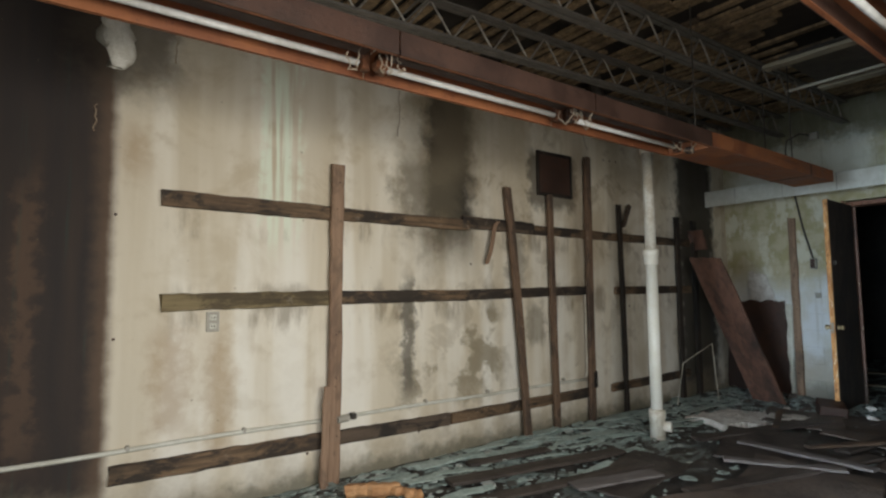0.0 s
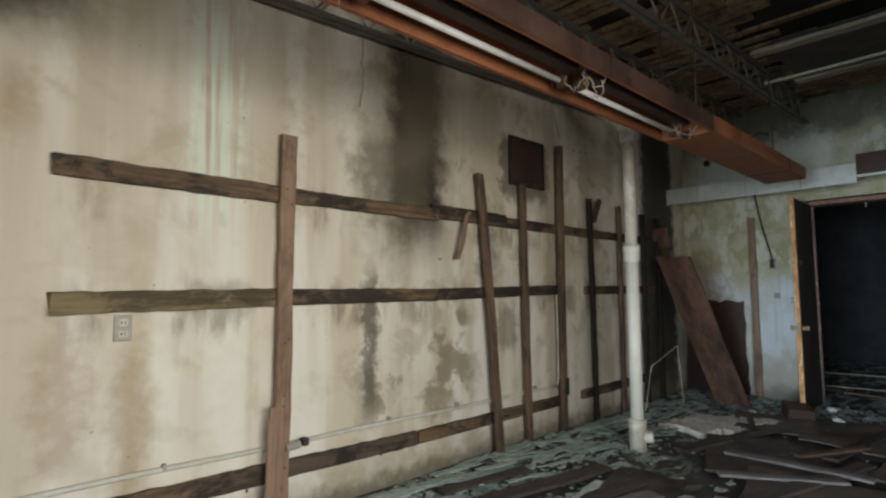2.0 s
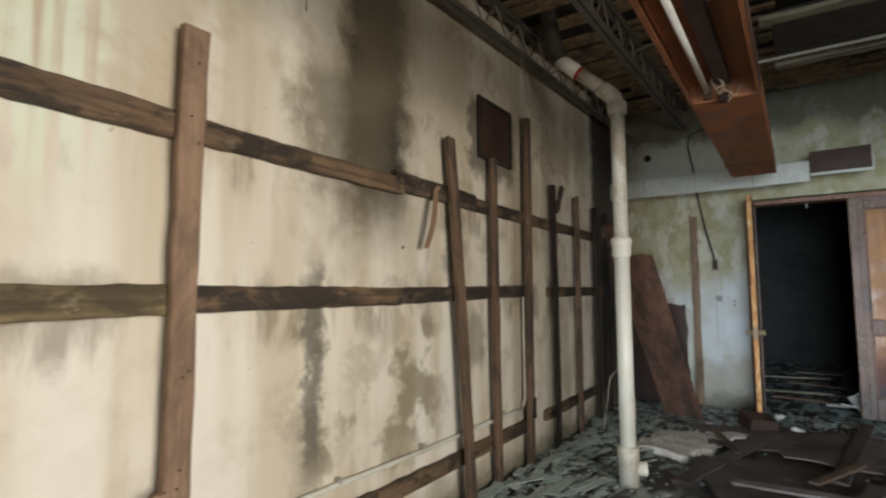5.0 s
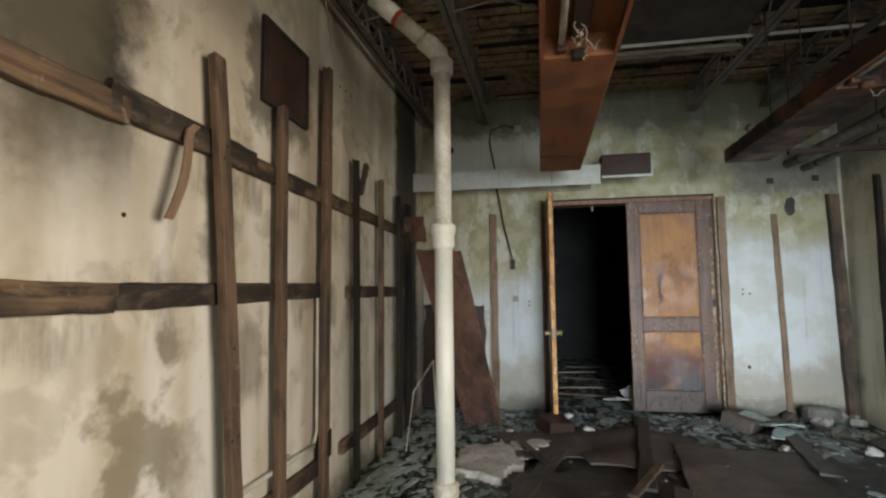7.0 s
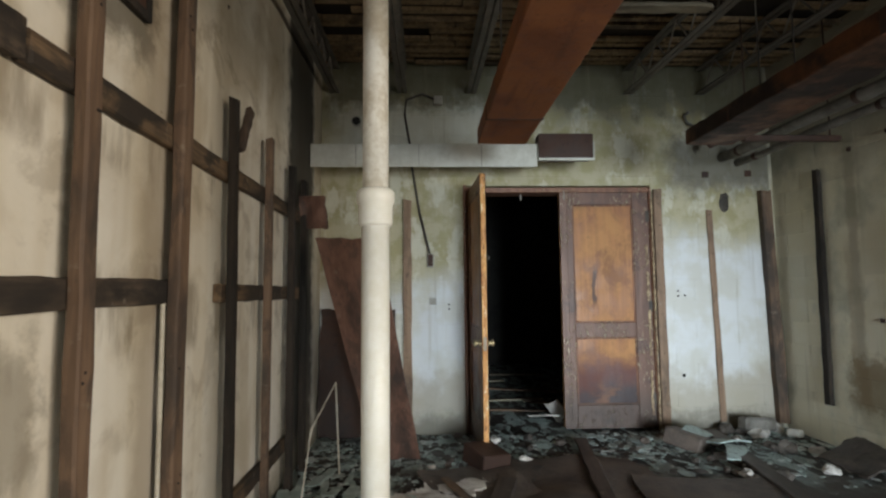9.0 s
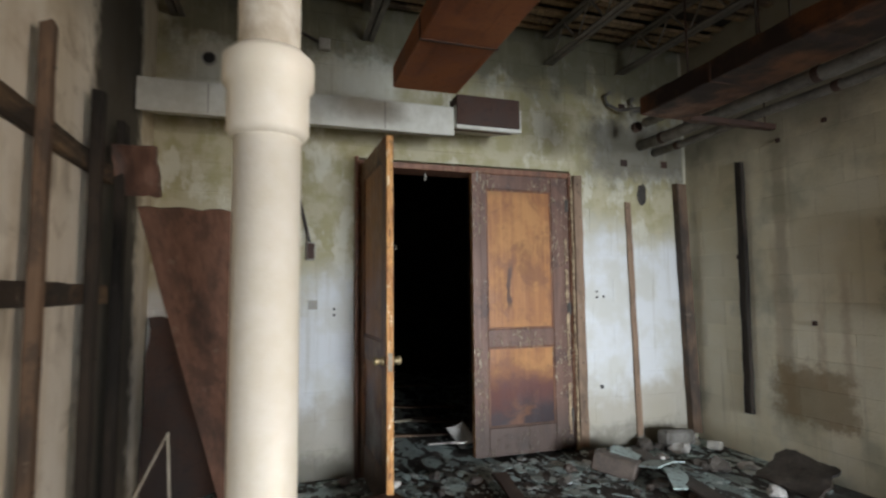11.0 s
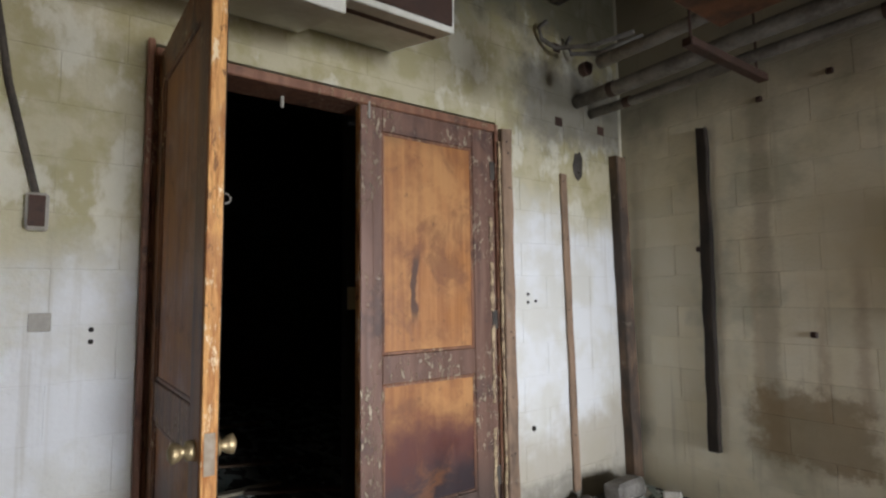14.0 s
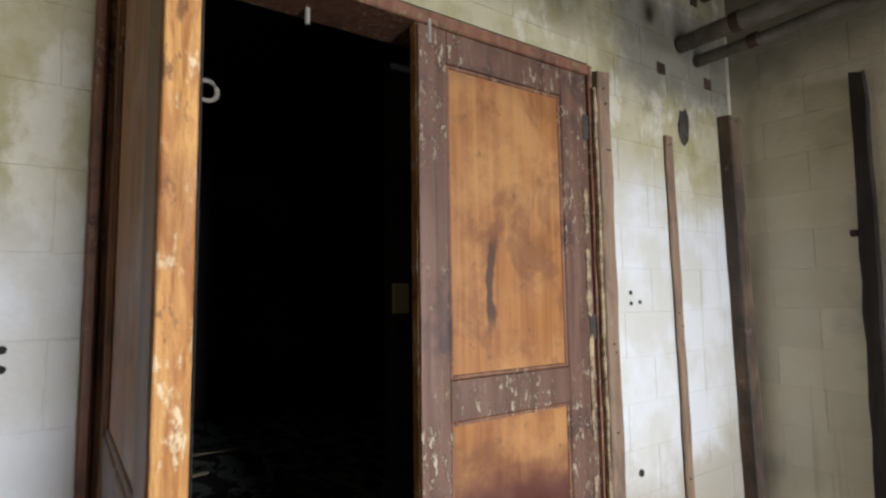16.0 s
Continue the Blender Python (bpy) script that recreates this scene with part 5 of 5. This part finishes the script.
def gypsum_patch():
    """Broken white board crumbled on the floor."""
    rng = random.Random(31)
    bm = bmesh.new()
    n = 40
    grid = {}
    for i in range(n + 1):
        for j in range(n + 1):
            u, v = i / n, j / n
            x, y = 4.55 + 1.1 * u, 1.95 + 1.0 * v
            d = math.hypot((x - 5.12) / 0.52, (y - 2.45 + 0.35 * (x - 5.1)) / 0.33) + 0.9 * noise.noise((x * 4, y * 4, 5)) + 0.3 * noise.noise((x * 12, y * 12, 1))
            if d < 0.9:
                grid[i, j] = bm.verts.new((x, y, 0.035 + 0.02 * noise.noise((x * 6, y * 6, 2)) + rng.uniform(0, 0.006)))
    for i in range(n):
        for j in range(n):
            q = [grid.get(k) for k in ((i, j), (i + 1, j), (i + 1, j + 1), (i, j + 1))]
            if all(q):
                bm.faces.new(q)
    ext = bmesh.ops.extrude_face_region(bm, geom=list(bm.faces))
    for v in ext["geom"]:
        if isinstance(v, bmesh.types.BMVert):
            v.co.z -= 0.05
    bmesh.ops.recalc_face_normals(bm, faces=list(bm.faces))
    tagged(bm_object("gypsum_debris", bm, M_GYPSUM), "crumbled white gypsum board on the floor", "debris")


gypsum_patch()
for i in range(46):
    if i < 26:
        cx, cy = rng_f.uniform(5.55, 6.7), rng_f.uniform(-0.68, 0.45)
        s = rng_f.uniform(0.03, 0.08)
    else:
        cx, cy = rng_f.uniform(5.9, 6.7), rng_f.uniform(0.5, 3.0)
        s = rng_f.uniform(0.025, 0.06)
    lay("rubble_chunk", chunk_bm((s, s * rng_f.uniform(0.6, 1), s * 0.6), rng_f), pose(cx, cy, s * 0.4, 0, 0, rng_f.uniform(0, 360)), (M_DEBRIS, M_DEBRIS, M_CARD, M_GYPSUM)[i % 4], "broken damp rubble chunk by the end wall", "rubble", "rubble by the end wall")
lay("broken_block", box_bm(-0.06, 0.06, -0.15, 0.15, 0, 0.11, 0.02), pose(6.62, -0.36, 0.03, 4, 5, 10), M_LAG, "pale broken concrete block on rubble", "block")
lay("white_scrap", box_bm(-0.05, 0.05, -0.04, 0.04, 0, 0.06, 0.01), pose(6.45, -0.56, 0.02, 10, 5, 30), M_WHITE, "small white plastic scrap on rubble", "scrap")
lay("carton", box_bm(-0.14, 0.14, -0.11, 0.11, 0, 0.13, 0.008), pose(5.95, 2.0, 0.0, 4, -6, 25), M_RUST_DARK, "crushed dark red carton before the door", "carton")
lay("carton", box_bm(-0.14, 0.14, -0.1, 0.1, 0, 0.12, 0.01), pose(6.3, 0.42, 0.0, 8, -10, 40), M_CARD, "soggy brown carton by the wall foot", "carton")
leaning_sheet("fallen_board", (5.95, -0.66, 0.14), (5.6, -0.66, 0.11), (5.5, -0.35, 0.02), (5.9, -0.3, 0.02), 0.015, M_DARK_BOARD, "dark broken panel propped by the wall", 87, 0.04)
timber("wood_stub", (4.98, -0.70, 0.0), (4.98, -0.71, 0.34), 0.09, 0.04, M_STUD, "short weathered stub against block wall", "stub", (0, 1, 0), "", 88)
for i, (bx, by) in enumerate(((6.3, 0.05), (6.55, 0.2), (6.1, 0.25))):
    lay("teal_board", sheet_bm(0.3, 0.16, 0.01, rng_f, 0.04, 0.03), pose(bx, by, 0.06, rng_f.uniform(-8, 8), rng_f.uniform(-8, 8), rng_f.uniform(0, 180)), M_CHIP, "teal painted board fragment on rubble", "fragment", "teal fragments")


M_TEAL = plain_mottled("peeled_teal_paint", (0.56, 0.66, 0.63), (0.30, 0.40, 0.38), 0.6, 0.0, 9.0, 0.004)


def paint_strips():
    """Long curled strips of floor paint lying along the foot of the plaster wall."""
    rng = random.Random(41)
    for k in range(110):
        x, y = rng.uniform(1.55, 5.6), 3.2 - abs(rng.gauss(0.0, 0.30))
        if y < 2.25:
            continue
        ln, wd = rng.uniform(0.10, 0.42), rng.uniform(0.025, 0.075)
        lay("paint_strip", sheet_bm(ln, wd, 0.004, rng, 0.035, 0.008, 6, 2), pose(x, y, 0.017 + 0.0004 * k % 0.012, rng.uniform(-3, 3), rng.uniform(-2, 2), rng.gauss(-4, 14)), M_TEAL, "peeled pale teal paint strip on the dark floor", "paint strip", "peeled floor paint")


paint_strips()
for p0, p1, w in (((4.24, 2.03, 0.06), (4.25, 1.2, 0.06), 0.10), ((3.72, 1.90, 0.06), (4.1, 1.3, 0.06), 0.08), ((2.52, 2.20, 0.05), (3.15, 2.03, 0.05), 0.13)):
    timber("pale_board", p0, p1, w, 0.018, M_PALE_GREY, "pale greyed board lying on soaked sheets", "board", (0, 0, 1), "pale floor boards", int(p0[0] * 100), jitter=0.005)


def floor_litter():
    """Curled paint chips and crumbs over the whole floor."""
    rng = random.Random(99)
    verts, faces = [], []

    def chip(cx, cy, r, tilt):
        k = rng.randint(4, 6)
        a0 = rng.uniform(0, 6.28)
        st = rng.uniform(0.35, 1.0)
        tx, ty = rng.uniform(-tilt, tilt), rng.uniform(-tilt, tilt)
        rot = rng.uniform(-0.6, 0.6)
        z = max(floor_height(cx, cy), -0.005) + 0.006 + r * (abs(tx) + abs(ty))
        base = len(verts)
        ring = []
        for i in range(k):
            a = a0 + 6.283 * i / k
            rr = r * rng.uniform(0.6, 1.1)
            u, v = rr * math.cos(a), rr * math.sin(a) * st
            ring.append((u * math.cos(rot) - v * math.sin(rot), u * math.sin(rot) + v * math.cos(rot)))
        for dz in (0.003, 0.0):
            for u, v in ring:
                verts.append((cx + u, cy + v, z + dz + u * tx + v * ty))
        faces.append(tuple(range(base, base + k)))
        faces.append(tuple(range(base + 2 * k - 1, base + k - 1, -1)))
        for i in range(k):
            j = (i + 1) % k
            faces.append((base + k + i, base + k + j, base + j, base + i))

    for _ in range(7000):
        zone = rng.random()
        if zone < 0.5:
            cx, cy = rng.uniform(0.6, 6.6), 3.26 - abs(rng.gauss(0, 0.42))
        elif zone < 0.8:
            cx, cy = 6.75 - abs(rng.gauss(0, 0.5)), rng.uniform(-0.7, 3.2)
        else:
            cx, cy = rng.uniform(0.0, 11.0), rng.uniform(-0.7, 3.2)
        if 6.78 < cx < 7.05 and not (0.42 < cy < 1.98) or cy > 3.26 or cy < -0.72:
            continue
        chip(cx, cy, rng.uniform(0.006, 0.03) if rng.random() < 0.85 else rng.uniform(0.03, 0.075), 0.10)
    me = bpy.data.meshes.new("paint_chips")
    me.from_pydata(verts, [], faces)
    me.materials.append(M_CHIP)
    tagged(new("paint_chips", me), "teal and grey paint chips littering the floor", "debris", kind="stuff")


floor_litter()


# ---- block courses on the end and side walls ----
BW, BH, J = 0.385, 0.186, 0.002
block_meshes = {}


def block_mesh(w, h):
    key = (round(w, 3), round(h, 3))
    if key not in block_meshes:
        bm = bmesh.new()
        d, c = 0.003, 0.002
        v = [bm.verts.new(p) for p in ((-w / 2, 0, -h / 2), (w / 2, 0, -h / 2), (w / 2, 0, h / 2), (-w / 2, 0, h / 2))]
        f = [bm.verts.new(p) for p in ((-w / 2 + c, -d, -h / 2 + c), (w / 2 - c, -d, -h / 2 + c), (w / 2 - c, -d, h / 2 - c), (-w / 2 + c, -d, h / 2 - c))]
        bm.faces.new(f)
        bm.faces.new(v[::-1])
        for i in range(4):
            bm.faces.new((v[i], v[(i + 1) % 4], f[(i + 1) % 4], f[i]))
        me = bpy.data.meshes.new("block")
        bm.to_mesh(me)
        bm.free()
        me.materials.append(M_BLOCK)
        block_meshes[key] = me
    return block_meshes[key]


def lay_blocks(wall, a0, a1, z1, hole, place):
    row, z = 0, 0.0
    while z < z1 - 0.02:
        h = min(BH, z1 - z) - J
        a = a0 - (BW / 2 if row % 2 else 0)
        while a < a1:
            spans = [(max(a, a0), min(a + BW, a1))]
            if hole and z < hole[2]:
                out = []
                for s, e in spans:
                    if e <= hole[0] or s >= hole[1]:
                        out.append((s, e))
                    else:
                        if s < hole[0]:
                            out.append((s, hole[0]))
                        if e > hole[1]:
                            out.append((hole[1], e))
                spans = out
            for s, e in spans:
                if e - s > 0.03:
                    ob = new("block", block_mesh(e - s - J, h))
                    ob.parent = wall
                    ob.matrix_world = place((s + e) / 2, z + BH / 2 if h > BH - 0.01 else z + h / 2)
            a += BW
        z += BH
        row += 1


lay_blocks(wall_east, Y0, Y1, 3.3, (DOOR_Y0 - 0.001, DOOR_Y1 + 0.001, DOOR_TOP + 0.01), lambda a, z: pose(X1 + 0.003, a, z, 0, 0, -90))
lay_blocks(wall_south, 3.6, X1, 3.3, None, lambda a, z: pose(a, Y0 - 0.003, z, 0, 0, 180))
